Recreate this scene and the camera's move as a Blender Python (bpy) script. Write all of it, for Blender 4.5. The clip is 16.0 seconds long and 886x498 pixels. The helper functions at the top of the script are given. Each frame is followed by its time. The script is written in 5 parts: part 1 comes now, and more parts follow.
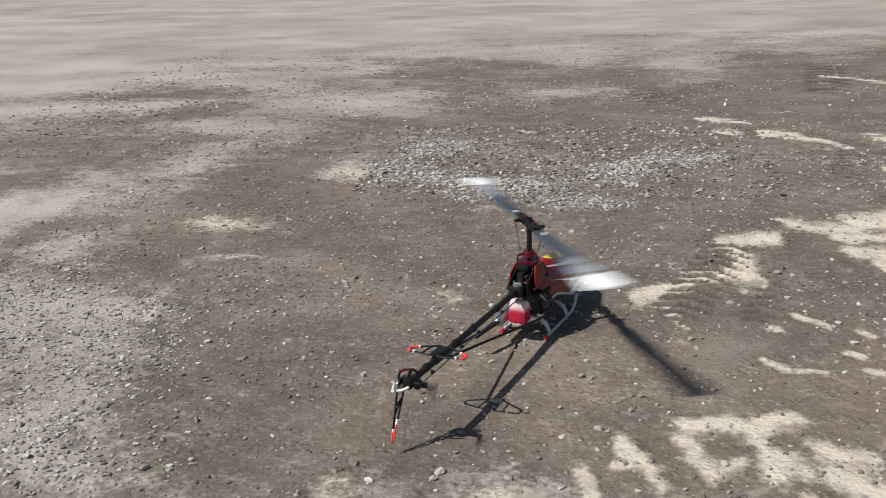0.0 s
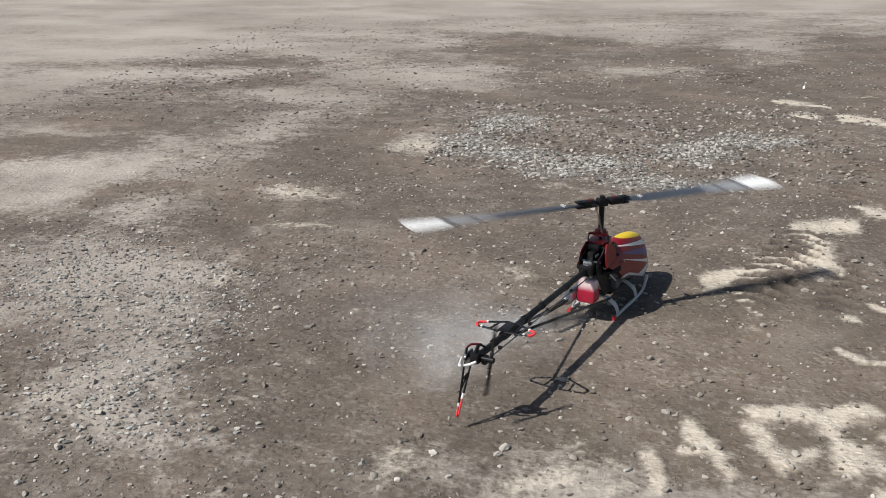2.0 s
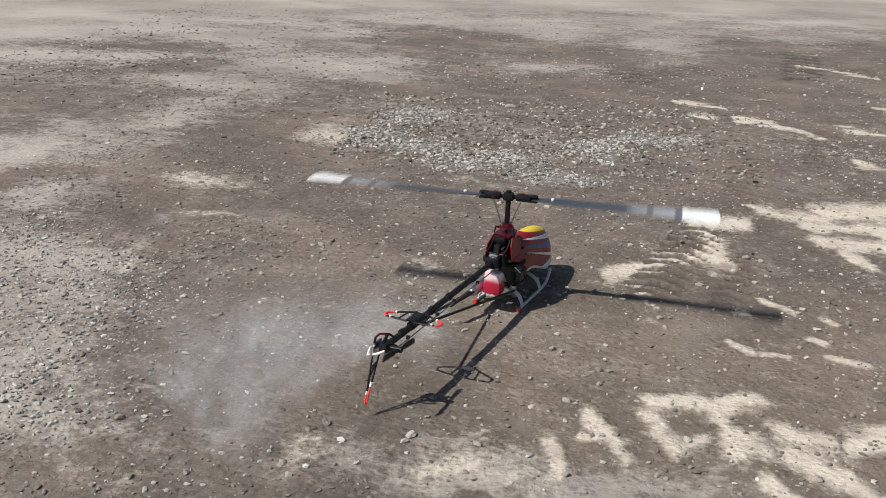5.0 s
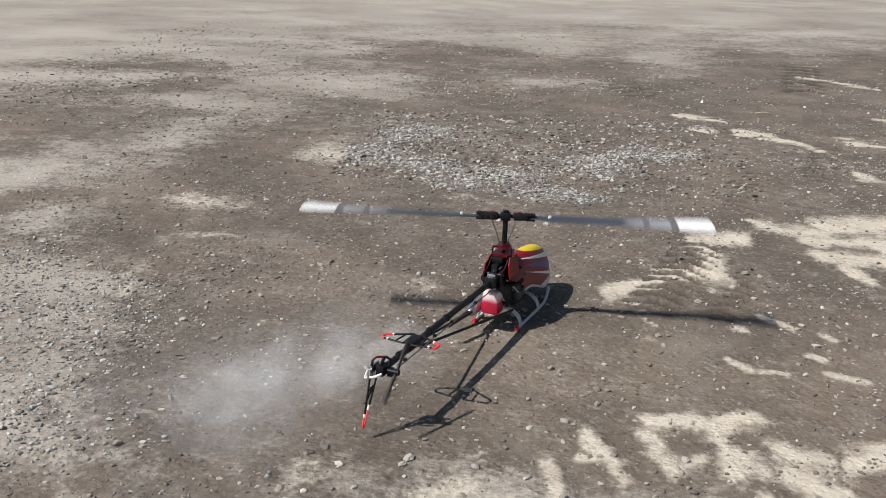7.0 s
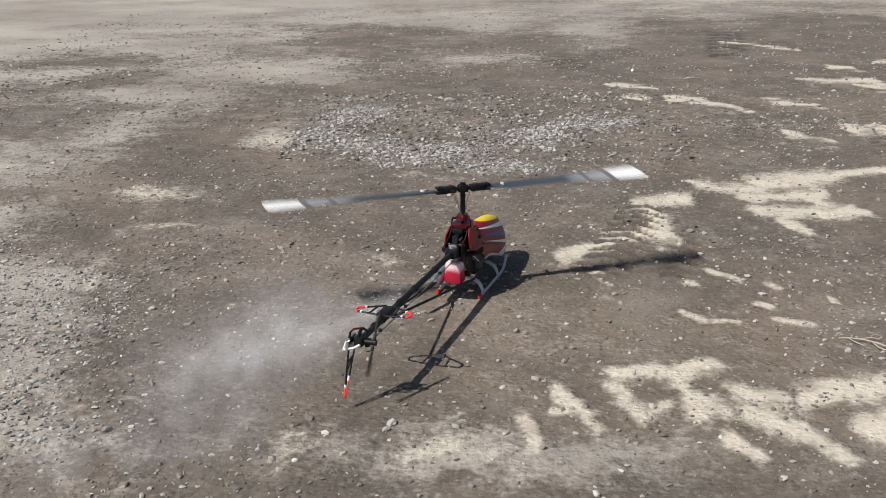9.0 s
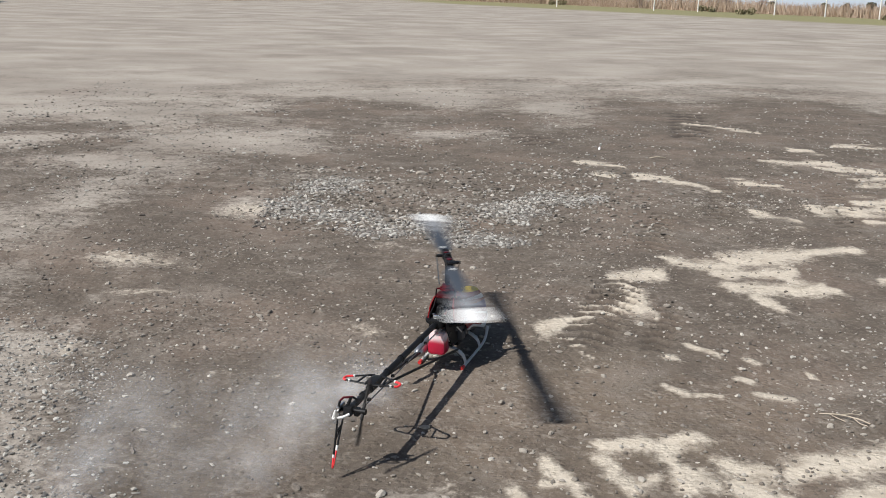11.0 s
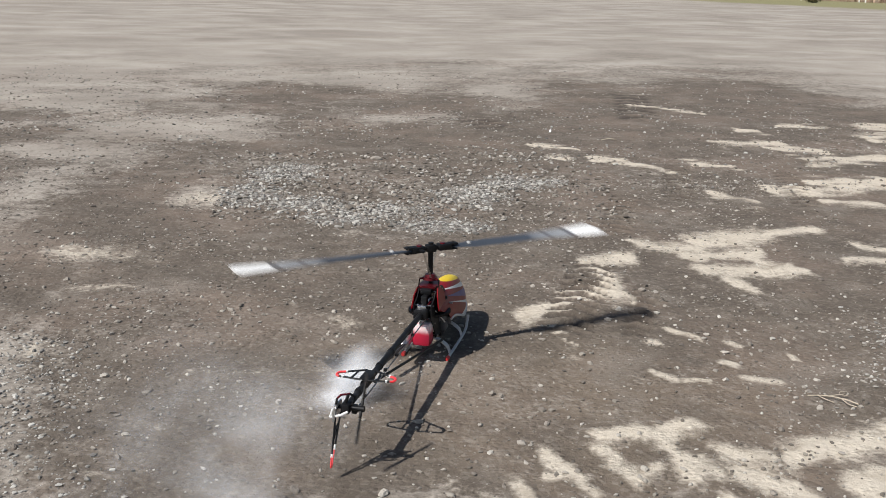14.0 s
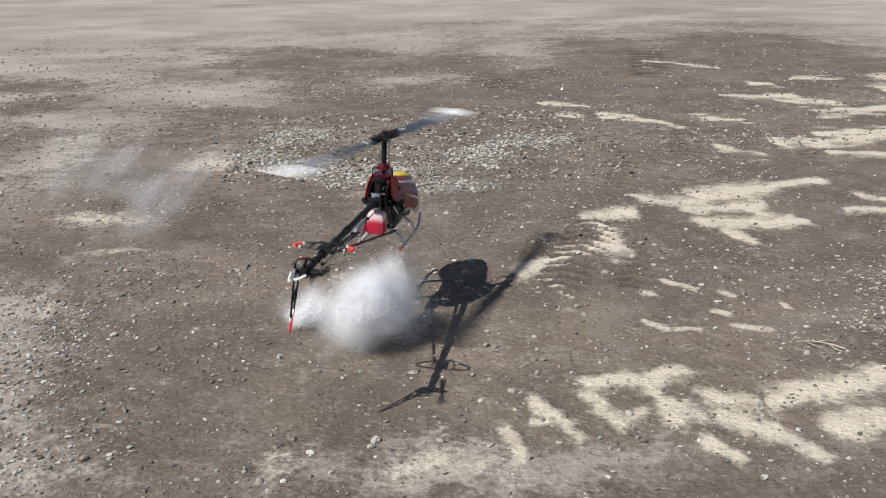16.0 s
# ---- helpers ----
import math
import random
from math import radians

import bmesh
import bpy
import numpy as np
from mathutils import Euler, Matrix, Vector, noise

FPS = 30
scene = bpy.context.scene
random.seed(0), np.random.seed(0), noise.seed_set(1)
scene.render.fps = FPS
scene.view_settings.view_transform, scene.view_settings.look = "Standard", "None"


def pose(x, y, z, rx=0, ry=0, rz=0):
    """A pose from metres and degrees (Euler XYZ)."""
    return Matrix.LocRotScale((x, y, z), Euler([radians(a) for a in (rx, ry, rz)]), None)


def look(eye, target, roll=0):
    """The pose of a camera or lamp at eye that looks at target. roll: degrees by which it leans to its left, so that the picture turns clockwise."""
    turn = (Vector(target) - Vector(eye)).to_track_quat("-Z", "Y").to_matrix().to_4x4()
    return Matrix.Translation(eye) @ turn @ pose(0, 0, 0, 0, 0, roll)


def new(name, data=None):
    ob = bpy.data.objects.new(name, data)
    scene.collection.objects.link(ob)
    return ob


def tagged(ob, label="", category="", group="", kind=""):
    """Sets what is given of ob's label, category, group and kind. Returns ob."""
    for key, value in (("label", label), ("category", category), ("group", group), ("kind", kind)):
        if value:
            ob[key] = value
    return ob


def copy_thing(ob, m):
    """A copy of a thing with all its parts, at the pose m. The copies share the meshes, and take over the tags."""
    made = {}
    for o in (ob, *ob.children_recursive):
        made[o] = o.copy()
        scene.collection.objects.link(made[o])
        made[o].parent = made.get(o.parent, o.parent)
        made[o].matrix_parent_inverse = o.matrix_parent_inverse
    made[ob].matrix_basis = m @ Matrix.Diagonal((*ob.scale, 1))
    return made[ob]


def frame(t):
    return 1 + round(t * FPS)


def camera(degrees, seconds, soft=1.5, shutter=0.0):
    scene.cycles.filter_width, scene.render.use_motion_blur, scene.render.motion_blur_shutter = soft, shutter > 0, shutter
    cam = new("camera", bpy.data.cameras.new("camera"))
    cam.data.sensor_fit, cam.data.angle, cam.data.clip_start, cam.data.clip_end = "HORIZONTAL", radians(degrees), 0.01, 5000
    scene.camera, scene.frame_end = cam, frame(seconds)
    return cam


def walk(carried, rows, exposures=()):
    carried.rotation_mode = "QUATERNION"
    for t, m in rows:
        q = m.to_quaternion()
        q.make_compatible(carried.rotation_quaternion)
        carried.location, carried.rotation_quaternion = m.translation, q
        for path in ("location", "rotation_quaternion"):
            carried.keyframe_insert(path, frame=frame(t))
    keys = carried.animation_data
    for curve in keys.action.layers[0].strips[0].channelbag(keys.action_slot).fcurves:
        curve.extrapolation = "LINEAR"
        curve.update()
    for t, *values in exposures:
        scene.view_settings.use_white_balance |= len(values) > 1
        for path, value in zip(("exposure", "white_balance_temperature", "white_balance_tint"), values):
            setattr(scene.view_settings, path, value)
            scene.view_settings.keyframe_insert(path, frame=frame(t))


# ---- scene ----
cam = camera(47.0, 16.0, soft=0.85, shutter=0.15)
PATH = [
    (0, (0.103, -3.191, 1.249), (-0.127, -1.29, 0.674), -0.9),
    (0.5, (0.098, -3.204, 1.266), (-0.083, -1.295, 0.697), 1.2),
    (1, (0.099, -3.181, 1.25), (-0.181, -1.274, 0.715), -0.5),
    (1.5, (0.074, -3.17, 1.237), (-0.281, -1.289, 0.658), 0.3),
    (2, (0.077, -3.18, 1.241), (-0.272, -1.311, 0.621), 0.1),
    (2.5, (0.094, -3.171, 1.243), (-0.116, -1.278, 0.632), 1.6),
    (3, (0.053, -3.162, 1.238), (-0.341, -1.3, 0.623), 2.8),
    (3.5, (0.07, -3.17, 1.222), (-0.281, -1.311, 0.572), 1.2),
    (4, (0.066, -3.211, 1.247), (-0.117, -1.321, 0.619), 3.0),
    (4.2, (0.065, -3.219, 1.25), (-0.104, -1.328, 0.622), 3.0),
    (6.3, (0.091, -3.238, 1.284), (-0.083, -1.351, 0.644), 1.9),
    (6.5, (0.093, -3.238, 1.286), (-0.082, -1.348, 0.654), 1.6),
    (7, (0.093, -3.23, 1.288), (-0.081, -1.333, 0.678), 2.0),
    (7.5, (0.092, -3.226, 1.283), (-0.083, -1.322, 0.698), 1.8),
    (8, (0.103, -3.216, 1.256), (-0.046, -1.33, 0.608), 1.0),
    (8.5, (0.072, -3.242, 1.263), (-0.059, -1.376, 0.556), -0.6),
    (9, (0.011, -3.347, 1.293), (-0.034, -1.454, 0.651), -0.3),
    (9.2, (-0.006, -3.376, 1.295), (-0.022, -1.473, 0.678), 0.8),
    (11.3, (-0.115, -3.345, 1.276), (-0.045, -1.409, 0.778), 1.7),
    (11.5, (-0.14, -3.325, 1.273), (-0.016, -1.391, 0.776), 1.9),
    (12, (-0.234, -3.29, 1.263), (-0.052, -1.359, 0.775), 1.5),
    (12.5, (-0.287, -3.269, 1.261), (-0.077, -1.352, 0.732), 1.0),
    (13, (-0.295, -3.27, 1.266), (-0.062, -1.359, 0.725), 0.6),
    (13.5, (-0.283, -3.258, 1.272), (-0.091, -1.339, 0.743), 0.6),
    (14, (-0.257, -3.269, 1.276), (-0.082, -1.348, 0.745), 1.4),
    (14.5, (-0.197, -3.331, 1.268), (-0.022, -1.413, 0.729), 1.1),
    (15, (-0.148, -3.372, 1.266), (0.022, -1.459, 0.708), 0.7),
    (15.5, (-0.127, -3.383, 1.273), (0.043, -1.474, 0.699), -1.1),
    (16, (-0.152, -3.369, 1.284), (-0.034, -1.466, 0.682), -0.3),
]
walk(cam, [(t, look(eye, target, roll)) for t, eye, target, roll in PATH])

# ---- world, sun, exposure ----
SUN_WAY = Vector((0.74, 0.45, -1.0)).normalized()
world = bpy.data.worlds.new("sky")
scene.world = world
world.use_nodes = True
sky = world.node_tree.nodes.new("ShaderNodeTexSky")
sky.sky_type, sky.sun_disc = "NISHITA", False
sky.sun_elevation, sky.sun_rotation = radians(49), radians(239)
back = world.node_tree.nodes["Background"]
back.inputs["Strength"].default_value = 0.06
world.node_tree.links.new(sky.outputs[0], back.inputs[0])
sun_data = bpy.data.lights.new("sun", "SUN")
sun_data.energy, sun_data.angle, sun_data.color = 4.3, radians(0.53), (1.0, 0.972, 0.935)
sun = new("sun", sun_data)
sun.matrix_world = look(-SUN_WAY * 30, (0, 0, 0))
scene.view_settings.exposure = 0.2
scene.cycles.transparent_max_bounces = 96


# ---- materials ----
def nodes_of(name):
    m = bpy.data.materials.new(name)
    m.use_nodes = True
    t = m.node_tree
    return m, t, t.nodes["Principled BSDF"]


def node(t, kind, **values):
    n = t.nodes.new(kind)
    for k, v in values.items():
        n.inputs[k.replace("_", " ")].default_value = v
    return n


def noise_tex(t, co, scale, detail=5, rough=0.55):
    n = node(t, "ShaderNodeTexNoise", Scale=scale, Detail=detail, Roughness=rough)
    t.links.new(co, n.inputs["Vector"])
    return n.outputs["Fac"]


def ramp(t, fac, stops):
    n = t.nodes.new("ShaderNodeValToRGB")
    e = n.color_ramp.elements
    while len(e) < len(stops):
        e.new(0.5)
    for el, (p, c) in zip(e, stops):
        el.position, el.color = p, (*c, 1) if len(c) == 3 else c
    t.links.new(fac, n.inputs[0])
    return n.outputs[0]


def mix(t, fac, a, b):
    n = t.nodes.new("ShaderNodeMix")
    n.data_type = "RGBA"
    for s, v in ((0, fac), (6, a), (7, b)):
        if isinstance(v, (int, float)):
            n.inputs[s].default_value = v
        elif isinstance(v, tuple):
            n.inputs[s].default_value = (*v, 1)
        else:
            t.links.new(v, n.inputs[s])
    return n.outputs[2]


def calc(t, op, a, b=0.0, c=0.0):
    n = t.nodes.new("ShaderNodeMath")
    n.operation = op
    for s, v in enumerate((a, b, c)):
        if isinstance(v, (int, float)):
            n.inputs[s].default_value = v
        else:
            t.links.new(v, n.inputs[s])
    return n.outputs[0]


def step(t, v, lo, hi):
    n = t.nodes.new("ShaderNodeMapRange")
    n.interpolation_type = "SMOOTHSTEP"
    t.links.new(v, n.inputs[0])
    n.inputs[1].default_value, n.inputs[2].default_value = lo, hi
    return n.outputs[0]


def plain(name, colour, rough=0.5, metal=0.0, vary=0.15, scale=40.0, bump=0.05, coat=0.0):
    """A surface with grain and light wear."""
    m, t, b = nodes_of(name)
    co = t.nodes.new("ShaderNodeTexCoord").outputs["Object"]
    f, g = noise_tex(t, co, scale, 6), noise_tex(t, co, scale * 0.15, 3)
    dark = tuple(c * (1 - vary) for c in colour)
    lite = tuple(min(1, c * (1 + vary)) for c in colour)
    c1 = mix(t, f, dark, lite)
    t.links.new(mix(t, step(t, g, 0.55, 0.8), c1, tuple(c * 0.8 + 0.03 for c in colour)), b.inputs["Base Color"])
    b.inputs["Metallic"].default_value = metal
    b.inputs["Coat Weight"].default_value = coat
    b.inputs["Specular IOR Level"].default_value = 0.25 if max(colour) < 0.02 else 0.5
    t.links.new(calc(t, "MULTIPLY_ADD", g, 0.25, rough - 0.12), b.inputs["Roughness"])
    bp = node(t, "ShaderNodeBump", Strength=bump, Distance=0.002)
    t.links.new(f, bp.inputs["Height"])
    t.links.new(bp.outputs[0], b.inputs["Normal"])
    return m


black_plastic = plain("black_plastic", (0.008, 0.008, 0.009), 0.5)
carbon = plain("carbon", (0.008, 0.008, 0.009), 0.5, 0, 0.4, 160)
grey_plastic = plain("grey_plastic", (0.09, 0.09, 0.095), 0.45)
silver = plain("silver", (0.62, 0.62, 0.63), 0.3, 1.0, 0.1)
steel = plain("steel", (0.34, 0.33, 0.32), 0.32, 1.0, 0.15)
skid_white = plain("skid_white", (0.58, 0.57, 0.56), 0.45, 0, 0.12)
red_rubber = plain("red_rubber", (0.62, 0.035, 0.035), 0.45)
neon_red = plain("neon_red", (0.85, 0.045, 0.05), 0.4)
red_metal = plain("red_metal", (0.12, 0.007, 0.013), 0.35, 0.5)
bright_metal = plain("bright_metal", (0.5, 0.5, 0.51), 0.35, 0.9, 0.15)
white_plastic = plain("white_plastic", (0.78, 0.78, 0.76), 0.4)
brass = plain("brass", (0.45, 0.3, 0.12), 0.35, 1.0)


def make_tank_material():
    m, t, b = nodes_of("fuel_tank_plastic")
    co = t.nodes.new("ShaderNodeTexCoord").outputs["Object"]
    sep = t.nodes.new("ShaderNodeSeparateXYZ")
    t.links.new(co, sep.inputs[0])
    level = step(t, calc(t, "MULTIPLY_ADD", noise_tex(t, co, 30), 0.012, sep.outputs[2]), 0.112, 0.134)
    t.links.new(mix(t, level, (0.46, 0.016, 0.05), (0.74, 0.58, 0.58)), b.inputs["Base Color"])
    b.inputs["Roughness"].default_value = 0.28
    b.inputs["Subsurface Weight"].default_value = 0.3
    b.inputs["Subsurface Radius"].default_value = (0.02, 0.006, 0.006)
    b.inputs["Subsurface Scale"].default_value = 0.4
    return m


def make_canopy_material():
    """Red shell: yellow crown, white and blue darts along the flanks, a white hem."""
    m, t, b = nodes_of("canopy_paint")
    co = t.nodes.new("ShaderNodeTexCoord").outputs["Object"]
    sep = t.nodes.new("ShaderNodeSeparateXYZ")
    t.links.new(co, sep.inputs[0])
    y, z = sep.outputs[1], sep.outputs[2]
    grain = noise_tex(t, co, 25)
    col = mix(t, grain, (0.18, 0.005, 0.009), (0.235, 0.007, 0.011))

    def dart(at, slope, wide, y0, colour, col):
        line = calc(t, "SUBTRACT", z, calc(t, "MULTIPLY_ADD", y, slope, at))
        grow = calc(t, "MAXIMUM", calc(t, "MULTIPLY", calc(t, "SUBTRACT", y, y0), wide), 0.0)
        inside = calc(t, "LESS_THAN", calc(t, "ABSOLUTE", line), grow)
        return mix(t, inside, col, colour)
    col = dart(0.224, -0.2, 0.03, 0.06, (0.75, 0.75, 0.74), col)
    col = dart(0.207, -0.24, 0.06, 0.08, (0.08, 0.07, 0.24), col)
    col = dart(0.192, -0.3, 0.024, 0.07, (0.75, 0.75, 0.74), col)
    crown = step(t, calc(t, "MULTIPLY_ADD", y, 0.2, z), 0.2425, 0.2445)
    col = mix(t, crown, col, (0.72, 0.52, 0.02))
    hem = step(t, z, 0.082, 0.08)
    col = mix(t, hem, col, (0.7, 0.68, 0.66))
    t.links.new(col, b.inputs["Base Color"])
    b.inputs["Roughness"].default_value = 0.3
    b.inputs["Specular IOR Level"].default_value = 0.1
    return m


def make_blade_material():
    """Dark root, pale outer half with two dark bands, white tip."""
    m, t, b = nodes_of("blade_paint_and_glint")
    co = t.nodes.new("ShaderNodeTexCoord").outputs["Object"]
    sep = t.nodes.new("ShaderNodeSeparateXYZ")
    t.links.new(co, sep.inputs[0])
    grain = noise_tex(t, co, 60)
    r = sep.outputs[0]
    # bluish root paints in sky reflection; the pale outer half includes painted sun glint
    stops = [(0.0, (0.03, 0.038, 0.05)), (0.56, (0.045, 0.055, 0.072)), (0.6, (0.16, 0.17, 0.185)), (0.66, (0.24, 0.25, 0.26)), (0.665, (0.12, 0.12, 0.13)), (0.69, (0.12, 0.12, 0.13)), (0.695, (0.24, 0.25, 0.26)), (0.79, (0.3, 0.31, 0.32)), (0.795, (0.12, 0.12, 0.13)), (0.825, (0.12, 0.12, 0.13)), (0.83, (0.9, 0.9, 0.88)), (1.0, (0.92, 0.92, 0.9))]
    col = ramp(t, calc(t, "DIVIDE", r, 0.675), stops)
    t.links.new(mix(t, calc(t, "MULTIPLY", grain, 0.08), col, (0.3, 0.3, 0.3)), b.inputs["Base Color"])
    b.inputs["Roughness"].default_value = 0.5
    return m


tank_mat, canopy_mat, blade_mat = make_tank_material(), make_canopy_material(), make_blade_material()


def make_ground_material():
    """Dark gritty earth; pale sand, pale gravel and dry dust lie where the masks say."""
    m, t, b = nodes_of("earth")
    co = t.nodes.new("ShaderNodeTexCoord").outputs["Object"]

    def mask(name):
        a = t.nodes.new("ShaderNodeAttribute")
        a.attribute_name = name
        return a.outputs["Fac"]
    big, mid, fine, grit = noise_tex(t, co, 1.3, 6, 0.6), noise_tex(t, co, 6, 8, 0.6), noise_tex(t, co, 48, 8, 0.7), noise_tex(t, co, 190, 4, 0.75)
    crumb = noise_tex(t, co, 17, 8, 0.62)
    col = mix(t, step(t, mid, 0.32, 0.68), (0.111, 0.0905, 0.0715), (0.148, 0.1215, 0.097))
    # broad noise varies the tone and paints in soft shading of low undulations
    col = mix(t, calc(t, "MULTIPLY", step(t, big, 0.44, 0.66), 0.75), col, (0.215, 0.166, 0.131))
    col = mix(t, calc(t, "MULTIPLY", step(t, crumb, 0.55, 0.4), 0.22), col, (0.1, 0.08, 0.064))
    col = mix(t, calc(t, "MULTIPLY", step(t, fine, 0.5, 0.68), 0.3), col, (0.3, 0.258, 0.21))
    col = mix(t, calc(t, "MULTIPLY", step(t, fine, 0.46, 0.3), 0.3), col, (0.075, 0.06, 0.048))
    col = mix(t, calc(t, "MULTIPLY", step(t, grit, 0.58, 0.72), 0.45), col, (0.34, 0.31, 0.27))
    ragged = calc(t, "MULTIPLY_ADD", calc(t, "SUBTRACT", mid, 0.5), 0.7, calc(t, "MULTIPLY_ADD", calc(t, "SUBTRACT", crumb, 0.5), 0.75, calc(t, "MULTIPLY", calc(t, "SUBTRACT", fine, 0.5), 0.7)))
    streaks = node(t, "ShaderNodeMapping", Scale=(0.75, 1.0, 1.0))
    t.links.new(co, streaks.inputs["Vector"])
    band = noise_tex(t, streaks.outputs[0], 1.1, 3, 0.45)
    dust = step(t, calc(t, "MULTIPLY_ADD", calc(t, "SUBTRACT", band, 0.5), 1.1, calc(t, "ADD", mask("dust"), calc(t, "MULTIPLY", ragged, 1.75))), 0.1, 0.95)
    wide = node(t, "ShaderNodeMapping", Scale=(0.3, 0.5, 1.0))
    t.links.new(co, wide.inputs["Vector"])
    sweep = noise_tex(t, wide.outputs[0], 1.0, 4, 0.5)
    dust = calc(t, "MULTIPLY", dust, calc(t, "MULTIPLY_ADD", step(t, sweep, 0.34, 0.6), 0.3, 0.72))
    warm = calc(t, "MULTIPLY", mask("warm"), step(t, noise_tex(t, co, 2.7, 5), 0.3, 0.62))
    col = mix(t, calc(t, "MULTIPLY", warm, 0.5), col, (0.192, 0.15, 0.108))
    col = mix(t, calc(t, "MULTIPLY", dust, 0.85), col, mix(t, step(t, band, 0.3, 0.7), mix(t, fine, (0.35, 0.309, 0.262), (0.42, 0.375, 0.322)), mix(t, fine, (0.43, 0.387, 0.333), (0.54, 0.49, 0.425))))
    scuff = calc(t, "MULTIPLY", step(t, noise_tex(t, co, 0.55, 9, 0.68), 0.5, 0.64), dust)
    col = mix(t, calc(t, "MULTIPLY", scuff, 0.4), col, (0.2, 0.172, 0.142))
    cells = node(t, "ShaderNodeTexVoronoi", Scale=62.0)
    t.links.new(co, cells.inputs["Vector"])
    clods = node(t, "ShaderNodeTexVoronoi", Scale=24.0)
    t.links.new(co, clods.inputs["Vector"])
    tone = t.nodes.new("ShaderNodeSeparateColor")
    t.links.new(cells.outputs["Color"], tone.inputs[0])
    tone2 = t.nodes.new("ShaderNodeSeparateColor")
    t.links.new(clods.outputs["Color"], tone2.inputs[0])
    col = mix(t, calc(t, "MULTIPLY", step(t, tone.outputs[0], 0.8, 1.0), calc(t, "MULTIPLY_ADD", dust, -0.12, 0.2)), col, (0.36, 0.325, 0.28))
    col = mix(t, calc(t, "MULTIPLY", step(t, tone.outputs[0], 0.25, 0.0), calc(t, "MULTIPLY_ADD", dust, -0.12, 0.22)), col, (0.075, 0.06, 0.05))
    col = mix(t, calc(t, "MULTIPLY", step(t, tone2.outputs[1], 0.7, 1.0), 0.1), col, (0.3, 0.265, 0.22))
    patchy = noise_tex(t, co, 2.3, 9, 0.7)
    col = mix(t, calc(t, "MULTIPLY", calc(t, "MULTIPLY_ADD", dust, -0.3, 0.36), step(t, patchy, 0.5, 0.66)), col, mix(t, step(t, grit, 0.4, 0.65), (0.2, 0.17, 0.14), (0.42, 0.38, 0.33)))
    col = mix(t, calc(t, "MULTIPLY", calc(t, "MULTIPLY_ADD", dust, -0.22, 0.3), step(t, patchy, 0.46, 0.34)), col, (0.095, 0.077, 0.062))
    gravel = step(t, calc(t, "ADD", mask("gravel"), ragged), 0.35, 0.8)
    col = mix(t, calc(t, "MULTIPLY", gravel, 0.4), col, mix(t, step(t, fine, 0.35, 0.65), (0.12, 0.11, 0.1), (0.42, 0.4, 0.37)))
    sand = step(t, calc(t, "MULTIPLY_ADD", ragged, 0.85, mask("sand")), 0.32, 0.92)
    loam = step(t, noise_tex(t, co, 9, 6, 0.6), 0.5, 0.68)
    col = mix(t, sand, col, mix(t, calc(t, "MULTIPLY", loam, 0.45), mix(t, step(t, fine, 0.3, 0.7), (0.52, 0.453, 0.364), (0.65, 0.58, 0.48)), (0.35, 0.288, 0.218)))
    turf = step(t, calc(t, "ADD", mask("turf"), ragged), 0.35, 0.7)
    col = mix(t, turf, col, mix(t, mid, (0.19, 0.195, 0.085), (0.32, 0.28, 0.16)))
    col = mix(t, calc(t, "MULTIPLY", mask("tread"), 0.65), col, (0.04, 0.033, 0.027))
    straw = step(t, calc(t, "ADD", mask("straw"), ragged), 0.3, 0.7)
    col = mix(t, straw, col, mix(t, mid, (0.32, 0.25, 0.17), (0.46, 0.37, 0.26)))
    t.links.new(col, b.inputs["Base Color"])
    b.inputs["Roughness"].default_value = 0.92
    b.inputs["Specular IOR Level"].default_value = 0.25
    h = calc(t, "MULTIPLY_ADD", grit, 0.3, calc(t, "MULTIPLY_ADD", crumb, 0.95, fine))
    h = calc(t, "MULTIPLY_ADD", sand, 0.5, h)
    lump = calc(t, "MULTIPLY", calc(t, "SUBTRACT", 0.5, cells.outputs["Distance"]), step(t, tone.outputs[1], 0.35, 0.9))
    h = calc(t, "MULTIPLY_ADD", lump, 1.6, h)
    lump2 = calc(t, "MULTIPLY", calc(t, "SUBTRACT", 0.5, clods.outputs["Distance"]), step(t, tone2.outputs[2], 0.6, 1.0))
    h = calc(t, "MULTIPLY_ADD", lump2, 0.8, h)
    bp = node(t, "ShaderNodeBump", Strength=0.5, Distance=0.009)
    t.links.new(h, bp.inputs["Height"])
    t.links.new(bp.outputs[0], b.inputs["Normal"])
    return m


def island_material(name, stops, rough=0.85, scale=120.0):
    """Colour varies piece by piece."""
    m, t, b = nodes_of(name)
    geo = t.nodes.new("ShaderNodeNewGeometry")
    co = t.nodes.new("ShaderNodeTexCoord").outputs["Object"]
    col = ramp(t, geo.outputs["Random Per Island"], stops)
    f = noise_tex(t, co, scale, 4)
    t.links.new(mix(t, calc(t, "MULTIPLY", f, 0.35), col, (0.1, 0.09, 0.08)), b.inputs["Base Color"])
    b.inputs["Roughness"].default_value = rough
    return m


ground_mat = make_ground_material()
pebble_mat = island_material("pebbles", [(0.0, (0.1, 0.085, 0.07)), (0.45, (0.2, 0.172, 0.14)), (0.75, (0.33, 0.3, 0.255)), (0.92, (0.44, 0.405, 0.355)), (1.0, (0.62, 0.58, 0.52))])
coarse_pebble_mat = island_material("coarse_pebbles", [(0.0, (0.13, 0.11, 0.09)), (0.35, (0.24, 0.21, 0.175)), (0.7, (0.4, 0.365, 0.315)), (1.0, (0.66, 0.62, 0.55))])
